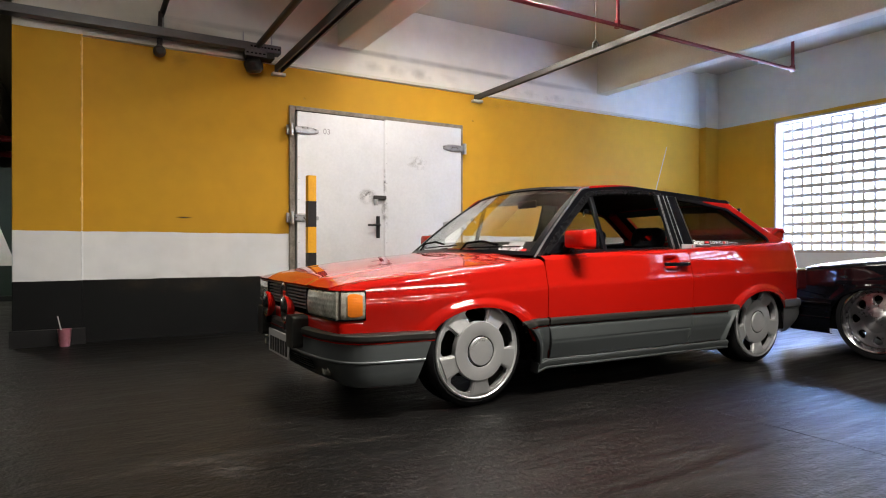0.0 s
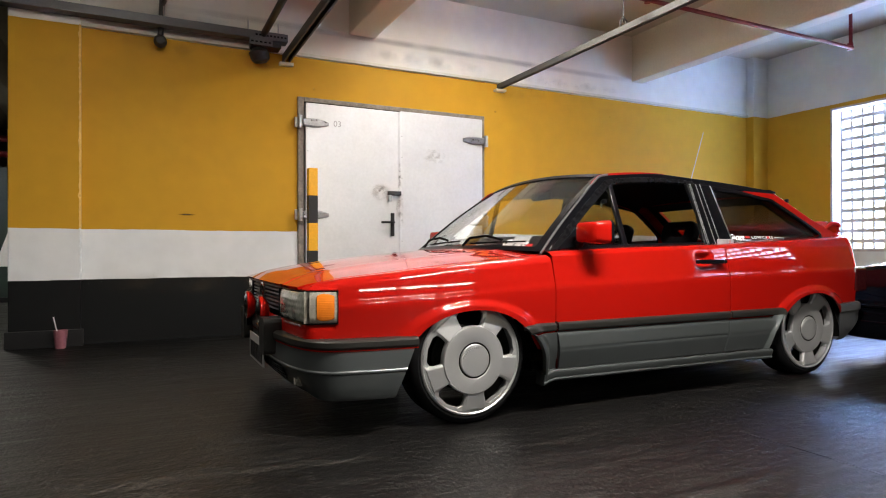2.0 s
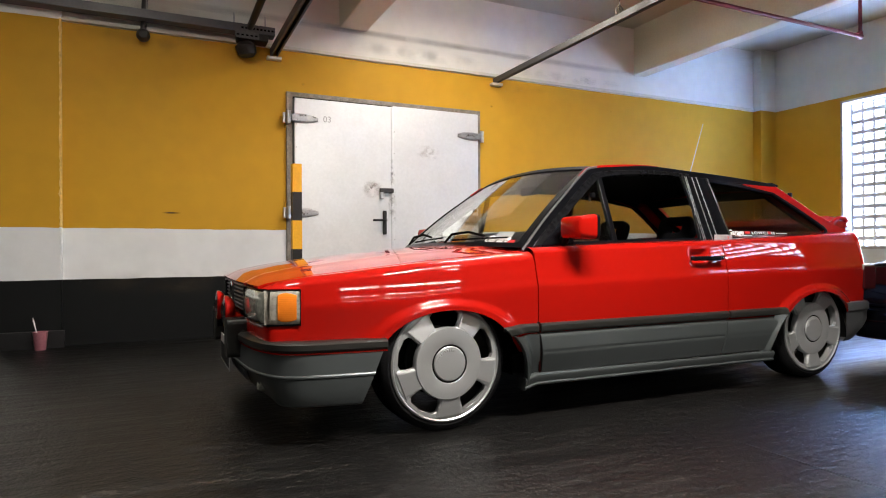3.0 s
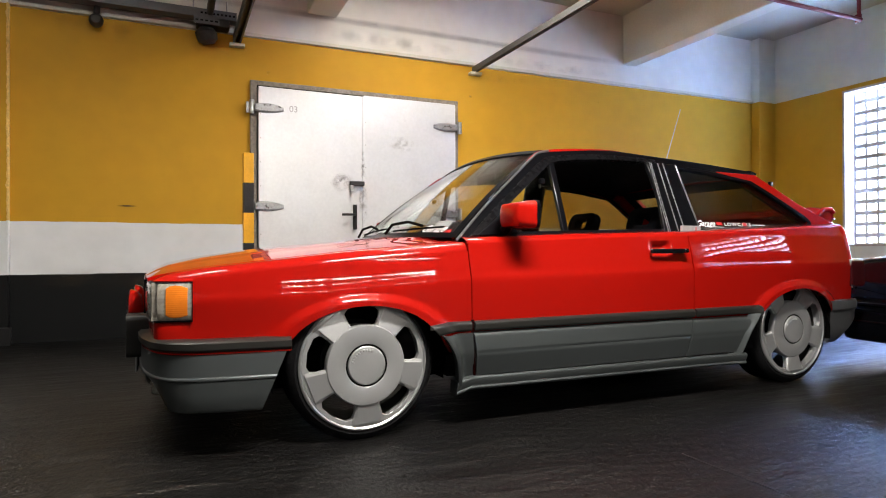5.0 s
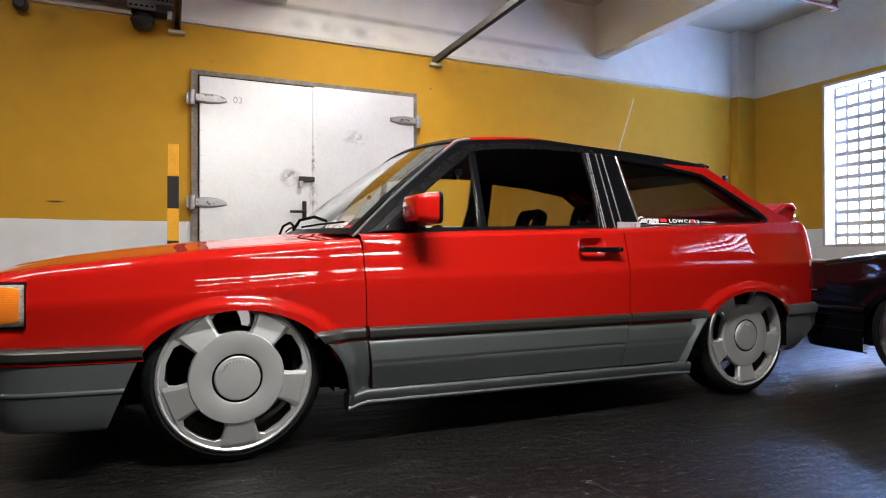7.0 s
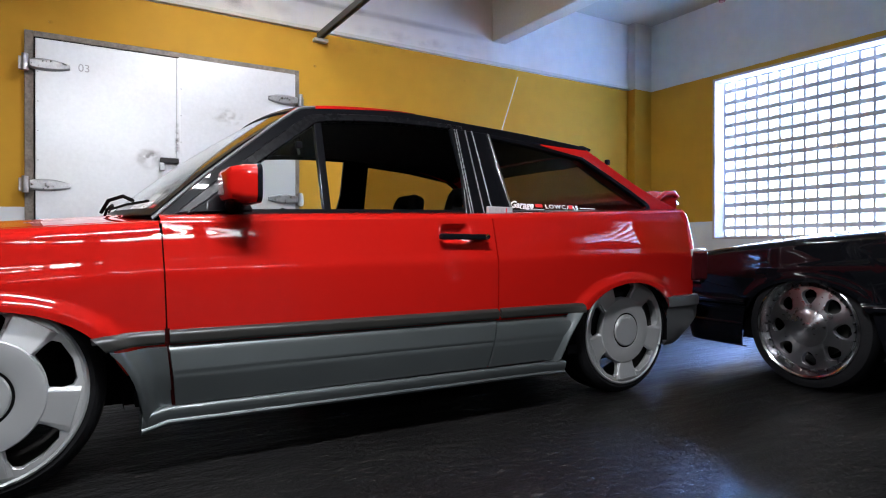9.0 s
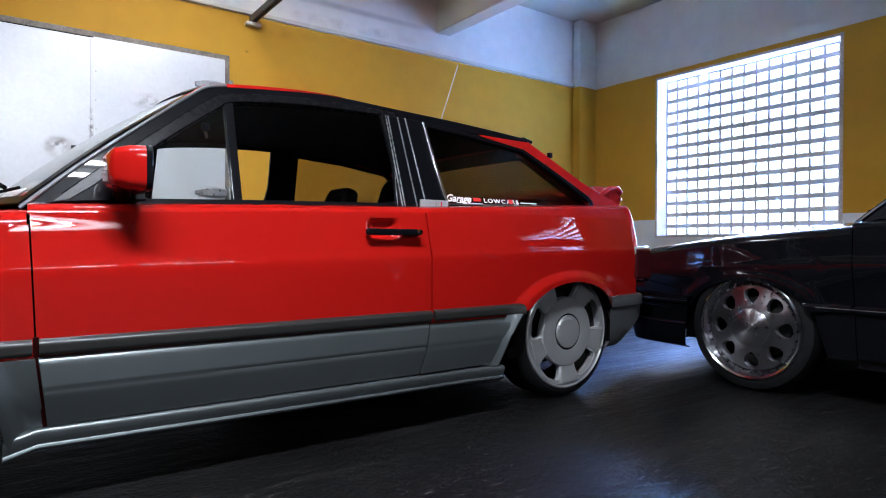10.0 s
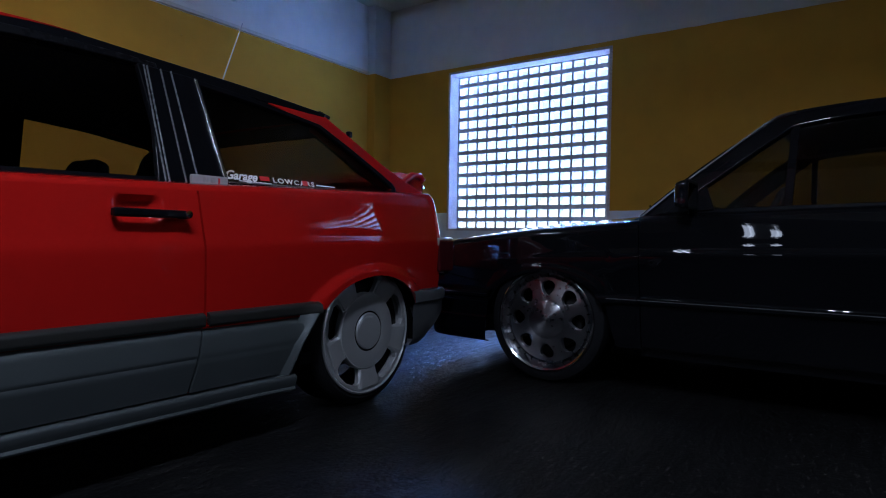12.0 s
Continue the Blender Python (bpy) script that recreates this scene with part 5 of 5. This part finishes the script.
    if dressed:
        sp = bmesh.new()
        rows = []
        for k in range(17):
            y = -0.63 + 1.26 * k / 16
            up = 0.0 if 0 < k < 16 else -0.02
            rows.append([sp.verts.new((2.70 + du, y, 0.882 + dz + up)) for du, dz in ((0.02, 0.03), (0.10, 0.075), (0.165, 0.078), (0.185, 0.060), (0.186, 0.0), (0.15, -0.02), (0.06, -0.005))])
        for p, q in zip(rows, rows[1:]):
            for k in range(7):
                sp.faces.new((p[k], q[k], q[(k + 1) % 7], p[(k + 1) % 7]))
        sp.faces.new(rows[0])
        sp.faces.new(rows[-1])
        spoiler = part("rear_spoiler", sp, paint, car, "body-coloured spoiler on the tailgate", True)
        for s in (-1, 1):
            part("spoiler_edge", tube([(2.722, s * 0.632, 0.892), (2.80, s * 0.632, 0.937), (2.863, s * 0.632, 0.940), (2.883, s * 0.632, 0.922), (2.881, s * 0.632, 0.884)], 0.016, 16), paint, spoiler, "", True)
            part("spoiler_foot", block(2.76, 2.86, s * 0.52 - 0.03, s * 0.52 + 0.03, 0.83, 0.90), paint, spoiler, bevel=0.006)
        antenna = part("antenna", tube([(2.19, 0.0, 1.178), (2.20, 0.0, 1.215), (2.345, 0.0, 1.615)], [0.008, 0.0030, 0.0022], 8), M_ANTENNA, car, "thin roof antenna", True)
        part("washer_jet", block(2.46, 2.48, -0.56, -0.54, 1.07, 1.095), M_ROOFBLACK, car, bevel=0.003)
    RB = smooth_path([(2.945, 0.0), (2.94, 0.45), (2.92, 0.64), (2.88, 0.752), (2.77, 0.806), (2.57, 0.826)], 5)
    full = [(u, -v) for u, v in reversed(RB)] + [(u, v) for u, v in RB[1:]]
    band("rear_bumper", full, [(-0.03, 0.432), (0.004, 0.430), (0.012, 0.418), (0.012, 0.385), (0.002, 0.375), (0.0, 0.30), (0.0, 0.235), (-0.02, 0.205), (-0.10, 0.20)], M_DARKGREY if dressed else low, car, "dark grey rear bumper", rise=0.13)
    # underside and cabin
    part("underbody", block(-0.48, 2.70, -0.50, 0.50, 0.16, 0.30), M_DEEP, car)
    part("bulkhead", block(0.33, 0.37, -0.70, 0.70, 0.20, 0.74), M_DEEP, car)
    part("cabin_floor", block(0.36, 2.60, -0.74, 0.74, 0.20, 0.24), M_CABIN, car)
    part("dashboard", grid(lambda a, b: Vector((0.40 + 0.34 * a, (2 * b - 1) * 0.68, 0.762 + 0.078 * math.sin(math.pi * min(a * 1.2, 1)) - 0.22 * sstep(0.8, 1.0, a))), 10, 4), M_CABIN, car, "dark dashboard", True, solid=0.02)
    part("parcel_shelf", block(2.18, 2.72, -0.66, 0.66, 0.79, 0.81), M_CABIN, car)
    for s in (-1, 1):
        bm = grid(lambda a, b: Vector((0.46 + 2.2 * a, s * (0.70 + 0.0 * b), 0.22 + (lerp(BELT, 0.46 + 2.2 * a) - 0.225) * b)), 10, 2)
        part("door_lining", bm, M_CABIN, car, "", True, solid=0.01)
        seat = new("front_seat")
        seat.parent = car
        part("seat_cushion", block(1.0, 1.52, s * 0.31 - 0.23, s * 0.31 + 0.23, 0.28, 0.44), M_CABIN, seat, bevel=0.04)
        bm = block(0, 0.11, -0.22, 0.22, 0, 0.46)
        o = part("seat_back", bm, M_CABIN, seat, bevel=0.04)
        o.matrix_basis = pose(1.49, s * 0.31, 0.40, 0, 26, 0)
        bm = holed(rounded_rect(0.27, 0.15, 0.055), [rounded_rect(0.11, 0.055, 0.02)], 0.06)
        o = part("headrest", bm, M_CABIN, seat, "black headrest with an open middle", bevel=0.012)
        o.matrix_basis = pose(1.77, s * 0.29, 0.880, 0, 18, 0) @ pose(0, 0, 0, 0, 0, -90)
    seat = new("rear_seat")
    seat.parent = car
    part("seat_cushion", block(1.80, 2.15, -0.62, 0.62, 0.30, 0.46), M_CABIN, seat, bevel=0.04)
    part("seat_back", block(2.12, 2.22, -0.62, 0.62, 0.40, 0.82), M_CABIN, seat, bevel=0.03)
    wheelp = [(0.86 + 0.05 * math.sin(a), -0.34 + 0.17 * math.cos(a), (0.655 if dressed else 0.735) + 0.15 * math.sin(a)) for a in [2 * math.pi * k / 24 for k in range(25)]]
    st = part("steering_wheel", tube(wheelp, 0.013, 8), M_CABIN if dressed else M_DARKGREY, car, "black steering wheel", True)
    part("rear_view_mirror", block(0.92, 0.94, -0.10, 0.10, 1.075, 1.125), M_CABIN, car, bevel=0.008)
    return car


red = build_car("hatchback_car", "lowered red hatchback with silver side cladding on large silver wheels", M_RED, M_SILVER, M_RUBBER, M_ROOFBLACK, five_slot_wheel, (2.55, 3.69, 0), 0, "parked cars", True)
FLARE[0] = 0.008
SIDE[-len(FLAT_TOP):] = FLAT_TOP
black = build_car("hatchback_car", "glossy black lowered car with polished dished wheels", M_BLACKPAINT, M_BLACKPAINT, M_BLACKPAINT, M_BLACKPAINT, eight_hole_wheel, (6.48, 2.535, 0), -90, "parked cars", False)

# ---- the double steel door ----
def steel_door():
    frame_ob = tagged(new("door_1"), "double metal-clad cold room door, shut, in a worn steel frame", "door", "", "structure")
    bm = block(DX0 - 0.012, DX0 + 0.042, YW - 0.03, YW + 0.02, 0.04, DZ1 - 0.002)
    part("door_frame", bm, M_FRAME, frame_ob, "worn steel frame", bevel=0.004)
    part("door_frame", block(DX1 - 0.022, DX1 + 0.014, YW - 0.03, YW + 0.02, 0.04, DZ1 - 0.002), M_FRAME, frame_ob, bevel=0.004)
    part("door_frame", block(DX0 + 0.042, DX1 - 0.022, YW - 0.03, YW + 0.02, DZ1 - 0.042, DZ1 - 0.002), M_FRAME, frame_ob, bevel=0.004)
    for x0, x1, top in ((DX0 + 0.050, 3.447, 2.084), (3.453, DX1 - 0.028, 2.094)):
        leaf = part("door_leaf", block(x0, x1, YW - 0.06, YW + 0.05, 0.06, top), M_STEEL, frame_ob, "sheet of dented bright metal", bevel=0.006)
        for k in range(9):
            part("rivet", block(x0 + 0.012, x0 + 0.020, YW - 0.064, YW - 0.058, 0.25 + 0.2 * k, 0.258 + 0.2 * k), M_CAST, leaf)
    # Black pieces stand for the shade above and behind the leaves.
    part("door_top_shade", block(DX0 + 0.0425, DX1 - 0.0225, YW - 0.026, YW - 0.002, 2.08, DZ1 - 0.043), M_DEEP, frame_ob, "black strip standing in for the shadow line over the door leaves")
    part("door_backing", block(DX0, DX1, YW + 0.06, YW + 0.12, 0.0, DZ1), M_DEEP, frame_ob, "black sheet standing in for the shade behind the door leaves")
    part("astragal", block(3.437, 3.462, YW - 0.068, YW - 0.055, 0.06, 2.082), M_STEEL, frame_ob, "narrow overlap strip", bevel=0.003)
    for x, s, z in ((DX0 + 0.0, 1, 1.905), (DX0 + 0.0, 1, 1.085), (DX1 - 0.0, -1, 1.872), (DX1 - 0.0, -1, 1.055)):
        hinge = new("hinge")
        hinge.parent = frame_ob
        bm = bmesh.new()
        rows = []
        for k in range(9):
            f = k / 8
            h = 0.012 + 0.030 * math.sin(math.pi * (0.22 + 0.75 * f)) ** 0.8
            rows.append([bm.verts.new((x + s * (0.02 + 0.235 * f), YW - 0.062 - d, z + q * h)) for q, d in ((-1, 0.0), (-0.7, 0.03 - 0.016 * f), (0.7, 0.03 - 0.016 * f), (1, 0.0))])
        for p, q in zip(rows, rows[1:]):
            for k in range(3):
                bm.faces.new((p[k], q[k], q[k + 1], p[k + 1]))
        bm.faces.new(rows[0])
        bm.faces.new(rows[-1])
        part("hinge_strap", bm, M_HINGE, hinge, "tapering cast hinge strap", True, bevel=0.003)
        part("hinge_knuckle", tube([(x - s * 0.005, YW - 0.08, z - 0.055), (x - s * 0.005, YW - 0.08, z + 0.055)], 0.02, 14), M_CAST, hinge, "", True)
        part("hinge_plate", block(x - 0.045 if s > 0 else x, x if s > 0 else x + 0.045, YW - 0.05, YW - 0.028, z - 0.045, z + 0.045), M_CAST, hinge, bevel=0.004)
    bolt = part("bolt_latch", block(3.32, 3.45, YW - 0.10, YW - 0.062, 1.285, 1.325), M_DARKPIPE, frame_ob, "dark sliding bolt with a padlock", bevel=0.006)
    part("padlock", block(3.315, 3.35, YW - 0.115, YW - 0.085, 1.225, 1.285), M_CAST, bolt, "small padlock", bevel=0.006)
    h = part("lever_handle", block(3.35, 3.385, YW - 0.085, YW - 0.062, 0.90, 1.12), M_BLK, frame_ob, "black lever handle on its plate", bevel=0.006)
    part("lever", tube([(3.365, YW - 0.07, 1.03), (3.365, YW - 0.12, 1.03), (3.35, YW - 0.125, 1.03), (3.24, YW - 0.125, 1.028)], 0.011, 10), M_BLK, h, "", True)
    cu = bpy.data.curves.new("door_number", "FONT")
    cu.body, cu.size, cu.extrude = "03", 0.075, 0.001
    tx = new("door_number", cu)
    tx.data.materials.append(M_INK)
    tx.parent = frame_ob
    tx.matrix_basis = pose(2.80, YW - 0.0625, 1.89, 90, 0, 0)


steel_door()

def patch(name, x0, x1, z0, z1, y, material, label):
    bm = bmesh.new()
    bm.faces.new([bm.verts.new((x, y, z)) for x, z in ((x0, z0), (x1, z0), (x1, z1), (x0, z1))])
    return tagged(link(name, bm, material, None, label), kind="structure")


for a in ((3.14, 3.37, 1.22, 1.40), (3.40, 3.49, 0.9, 1.45)):
    patch("trim_smudge", *a, YW - 0.0715, M_SMUDGE, "rubbed brown smudge on the metal door")
for a in ((3.17, 3.33, 1.285, 1.375), (3.40, 3.45, 1.12, 1.25), (3.42, 3.46, 1.30, 1.62)):
    patch("trim_smudge", *a, YW - 0.073, M_SOOT, "dark greasy hand marks round the door's bolt")
patch("trim_paste", 3.68, 3.94, 1.60, 1.76, YW - 0.0715, M_PASTE, "torn remains of a pasted label")
for a in ((2.9, 4.5, 2.55, 2.70), (4.7, 6.3, 2.54, 2.66), (0.9, 2.0, 2.56, 2.75)):
    patch("trim_grime_and_shade", *a, YW - 0.004, M_DUST, "grey dirt on the white band above the yellow paint")
for a in ((2.62, 2.66, 2.20, 2.235), (4.52, 4.56, 2.19, 2.22), (6.05, 6.08, 2.28, 2.305), (3.25, 3.29, 2.26, 2.29)):
    patch("trim_smudge", *a, YW - 0.004, M_SMUDGE, "small dark hole and scuff in the yellow paint")
# Soft shadow line at beam height, painted as long grey patches.
for k, a in enumerate(((2.6, 5.0, 2.715, 2.795), (3.9, 6.8, 2.705, 2.785), (1.2, 3.6, 2.72, 2.80))):
    patch("trim_grime_and_shade", *a, YW - 0.008 - 0.004 * k, M_STREAK, "long grey streak on the white band")
patch("trim_smudge", 1.50, 1.65, 1.056, 1.074, YW - 0.004, M_SCUFF, "short dark scuff on the yellow wall")
for a in ((1.9, 2.5, 2.25, 2.56), (0.9, 2.0, 2.3, 2.56), (4.45, 5.2, 2.36, 2.50), (0.85, 2.45, 0.40, 0.62)):
    patch("trim_grime_and_shade", *a, YW - 0.004, M_GRIME, "faint grime on the painted wall")

# ---- striped post ----
post = thing("bollard_post", "square steel post painted in yellow and black bands", "post", "", (2.36, 4.97, 0.02))
for k in range(7):
    z1 = 1.345 - 0.2 * k
    z0 = max(z1 - 0.2, 0.0)
    if z1 > 0.01:
        part("yellow_band" if k % 2 == 0 else "black_band", block(-0.033, 0.033, -0.033, 0.033, z0, z1), M_YEL if k % 2 == 0 else M_BLK, post, bevel=0.003 if k == 0 else 0.0)

# ---- cup ----
cup = thing("plastic_cup", "pink plastic cup with a straw on the floor by the pilaster", "cup", "", (0.70, 5.86, floor_z(0, 5.86)))
part("cup_wall", lathe([(0.0, 0.0), (0.034, 0.0), (0.036, -0.004), (0.048, -0.13), (0.050, -0.134), (0.046, -0.13), (0.034, -0.006), (0.0, -0.006)], 28), M_CUP, cup, "", True).matrix_basis = Matrix.Rotation(radians(90), 4, "X")
part("straw", tube([(0.01, 0.0, 0.01), (-0.03, 0, 0.16), (-0.045, 0, 0.235)], 0.004, 8), M_STRAW, cup, "white straw", True)


# ---- channels, pipes and tray under the ceiling ----
def channel(name, label, x, y0, y1, z, w=0.045, h=0.05):
    ob = thing(name, label, "channel", "steel channels", (0, 0, 0))
    bm = block(x - w / 2, x + w / 2, y0, y1, z + h - 0.004, z + h)
    box(bm, x - w / 2, x - w / 2 + 0.004, y0, y1, z, z + h - 0.004)
    box(bm, x + w / 2 - 0.004, x + w / 2, y0, y1, z, z + h - 0.004)
    box(bm, x - w / 2 + 0.004, x - w / 2 + 0.014, y0, y1, z, z + 0.004)
    box(bm, x + w / 2 - 0.014, x + w / 2 - 0.004, y0, y1, z, z + 0.004)
    part("channel_bar", bm, M_CHANNEL, ob)
    part("wall_bracket", block(x - 0.06, x + 0.06, YW - 0.06, YW, z - 0.03, z - 0.006), M_BEAM, ob, "small angle bracket on the wall", bevel=0.002)
    return ob


ch = channel("steel_channel", "grey steel channel hung under the ceiling", 4.58, -6.0, YW - 0.002, 2.44)
for y in (4.165, 0.6):
    part("hanger_rod", tube([(4.58, y, 2.52), (4.58, y, CEIL + 0.02)], 0.004, 8), M_DARKPIPE, ch, "thin hanger rod", True)
    part("hanger_clip", tube([(4.545, y, 2.49), (4.55, y, 2.535), (4.58, y, 2.56), (4.61, y, 2.535), (4.615, y, 2.49)], 0.007, 6), M_CHANNEL, ch, "", True)
channel("steel_channel", "dark steel channel fixed to the wall", 2.385, -6.0, YW - 0.002, 2.425, 0.06, 0.07)
pipe = thing("dark_pipe", "dark pipe with a boxed end at the wall", "pipe")
part("pipe_run", tube([(2.17, YW - 0.05, 2.60), (2.17, -6.0, 2.60)], 0.028, 12), M_DARKPIPE, pipe, "", True)
part("pipe_elbow", tube([(2.145, YW - 0.07, 2.60), (2.145, YW - 0.075, 2.46), (2.16, YW - 0.065, 2.405), (2.165, YW - 0.06, 2.38)], [0.075, 0.085, 0.075, 0.045], 16), M_DARKPIPE, pipe, "", True)
part("junction_box", block(2.07, 2.32, YW - 0.15, YW - 0.01, 2.50, 2.61), M_DARKPIPE, pipe, bevel=0.01)
part("perforated_strap", block(2.05, 2.24, YW - 0.176, YW - 0.172, 2.50, 2.553), M_TRAY, pipe, "grey perforated strap", bevel=0.001)
for k in range(5):
    part("slot", block(2.062 + 0.036 * k, 2.084 + 0.036 * k, YW - 0.1775, YW - 0.1762, 2.52, 2.532), M_DEEP, pipe)
pipe = thing("dark_pipe", "dark pipe ending in a round cap near the wall", "pipe")
part("pipe_run", tube([(1.40, YW - 0.04, 2.78), (1.40, -6.0, 2.78)], 0.022, 12), M_DARKPIPE, pipe, "", True)
part("pipe_drop", tube([(1.39, YW - 0.07, 2.78), (1.375, YW - 0.07, 2.47)], 0.022, 12), M_DARKPIPE, pipe, "", True)
part("pipe_cap", lathe([(0.0, 0.05), (0.03, 0.045), (0.048, 0.02), (0.05, 0.0), (0.045, -0.03), (0.0, -0.045)], 20), M_DARKPIPE, pipe, "round cap", True).location = (1.375, YW - 0.08, 2.445)
tray = thing("cable_tray", "perforated grey cable tray along the wall", "tray")
bm = block(-1.2, 2.37, YW - 0.17, YW - 0.165, 2.555, 2.62)
box(bm, -1.2, 2.37, YW - 0.165, YW - 0.06, 2.555, 2.559)
box(bm, -1.2, 2.37, YW - 0.06, YW - 0.055, 2.555, 2.62)
part("tray_bed", bm, M_TRAY, tray)
for k in range(9):
    part("slot", block(2.10 + 0.03 * k, 2.118 + 0.03 * k, YW - 0.1715, YW - 0.1702, 2.58, 2.595), M_DEEP, tray)
for x in (1.40, 2.05, 2.30):
    part("tray_bolt", tube([(x, YW - 0.11, 2.56), (x, YW - 0.11, 2.72)], 0.006, 8), M_CAST, tray, "", True)
    part("tray_clip", block(x - 0.05, x + 0.05, YW - 0.14, YW - 0.08, 2.622, 2.632), M_CAST, tray)
sp = thing("sprinkler_pipe", "thin red sprinkler pipe below the ceiling", "pipe")
part("pipe_run", tube([(1.5, 4.10, 2.70), (7.33, 4.07, 2.69)], 0.017, 12), M_REDPIPE, sp, "", True)
for x in (4.75, 7.32):
    part("riser", tube([(x, 4.08, 2.69), (x, 4.08, CEIL + 0.02)], 0.016, 12), M_REDPIPE, sp, "", True)
    part("pipe_fitting", tube([(x, 4.085, 2.672), (x, 4.085, 2.735)], 0.026, 12), M_REDPIPE, sp, "", True)


# ---- ceiling lamps above and behind the camera ----
def lamp(x, y, watts=60, h=0.0, gap=0.10, width=0.035, long=1.2):
    ob = thing("ceiling_light", "fluorescent batten added out of view, with two bare glowing tubes", "lamp", "ceiling lights", (x, y, 0))
    part("lamp_body", block(-long / 2 - 0.05, long / 2 + 0.05, -gap / 2 - 0.04, gap / 2 + 0.04, 2.70 + h, 2.74 + h), M_LAMPBODY, ob, bevel=0.004)
    part("rod", tube([(0, 0, 2.74 + h), (0, 0, CEIL)], 0.008, 8), M_LAMPBODY, ob)
    for dy in (-gap / 2, gap / 2):
        part("tube", tube([(-long / 2, dy, 2.672 + h), (long / 2, dy, 2.672 + h)], 0.013, 10), M_TUBE, ob, "glowing tube", True)
        area("tube_light", (x, y + dy, 2.63 + h), (x, y + dy, 0), long, width, watts / 2, (1.0, 0.97, 0.93))


# Second to fourth are unseen fills, added to brighten the walls and passage.
for x, y, w, h in ((2.95, 1.5, 34, 0.0), (3.8, 4.35, 14, 0.4), (1.0, 3.3, 8, 0.4), (-1.3, 9.5, 12, 0)):
    lamp(x, y, w, h)
for x in (2.1, 3.5, 4.9):
    lamp(x, -3.6, 9, 0.0, 0.16, 0.014)
lamp(-1.5, 2.60, 2.8, 0.1, 0.36, 0.14, 0.4)

# ---- dim passage beyond the wall's end ----
board = thing("painted_board", "dark green board with white angular shapes standing in the passage", "board", "", (0, 0, 0))
part("board_face", block(-3.2, 0.30, 11.0, 11.1, 0.0, 1.95), M_GREEN, board, bevel=0.004)
part("board_foot", block(-3.2, 0.30, 10.95, 10.998, 0.0, 0.12), M_BLK, board)
for x0, x1, x2 in ((-0.62, -0.36, -0.36), (-0.30, -0.02, -0.30), (0.02, 0.28, 0.28)):
    bm = bmesh.new()
    tri = [(x0, 0.55), (x1, 0.55), (x2, 1.35)]
    vs = [bm.verts.new((x, y, z)) for y in (10.99, 10.998) for x, z in tri]
    for f in ((0, 1, 2), (5, 4, 3), (0, 3, 4, 1), (1, 4, 5, 2), (2, 5, 3, 0)):
        bm.faces.new([vs[i] for i in f])
    part("white_shape", bm, M_STRAW, board)
for y, z in ((12.0, 2.5), (12.3, 2.3)):
    fp = thing("fire_pipe", "red fire pipe hung from the ceiling of the passage", "pipe", "fire pipes")
    part("pipe_run", tube([(-8, y, z), (0.35, y, z)], 0.05, 10), M_REDPIPE, fp, "", True)
    for x in (-2.0, 0.1):
        part("pipe_hanger", tube([(x, y, z), (x, y, CEIL + 0.01)], 0.012, 8), M_DARKPIPE, fp, "", True)
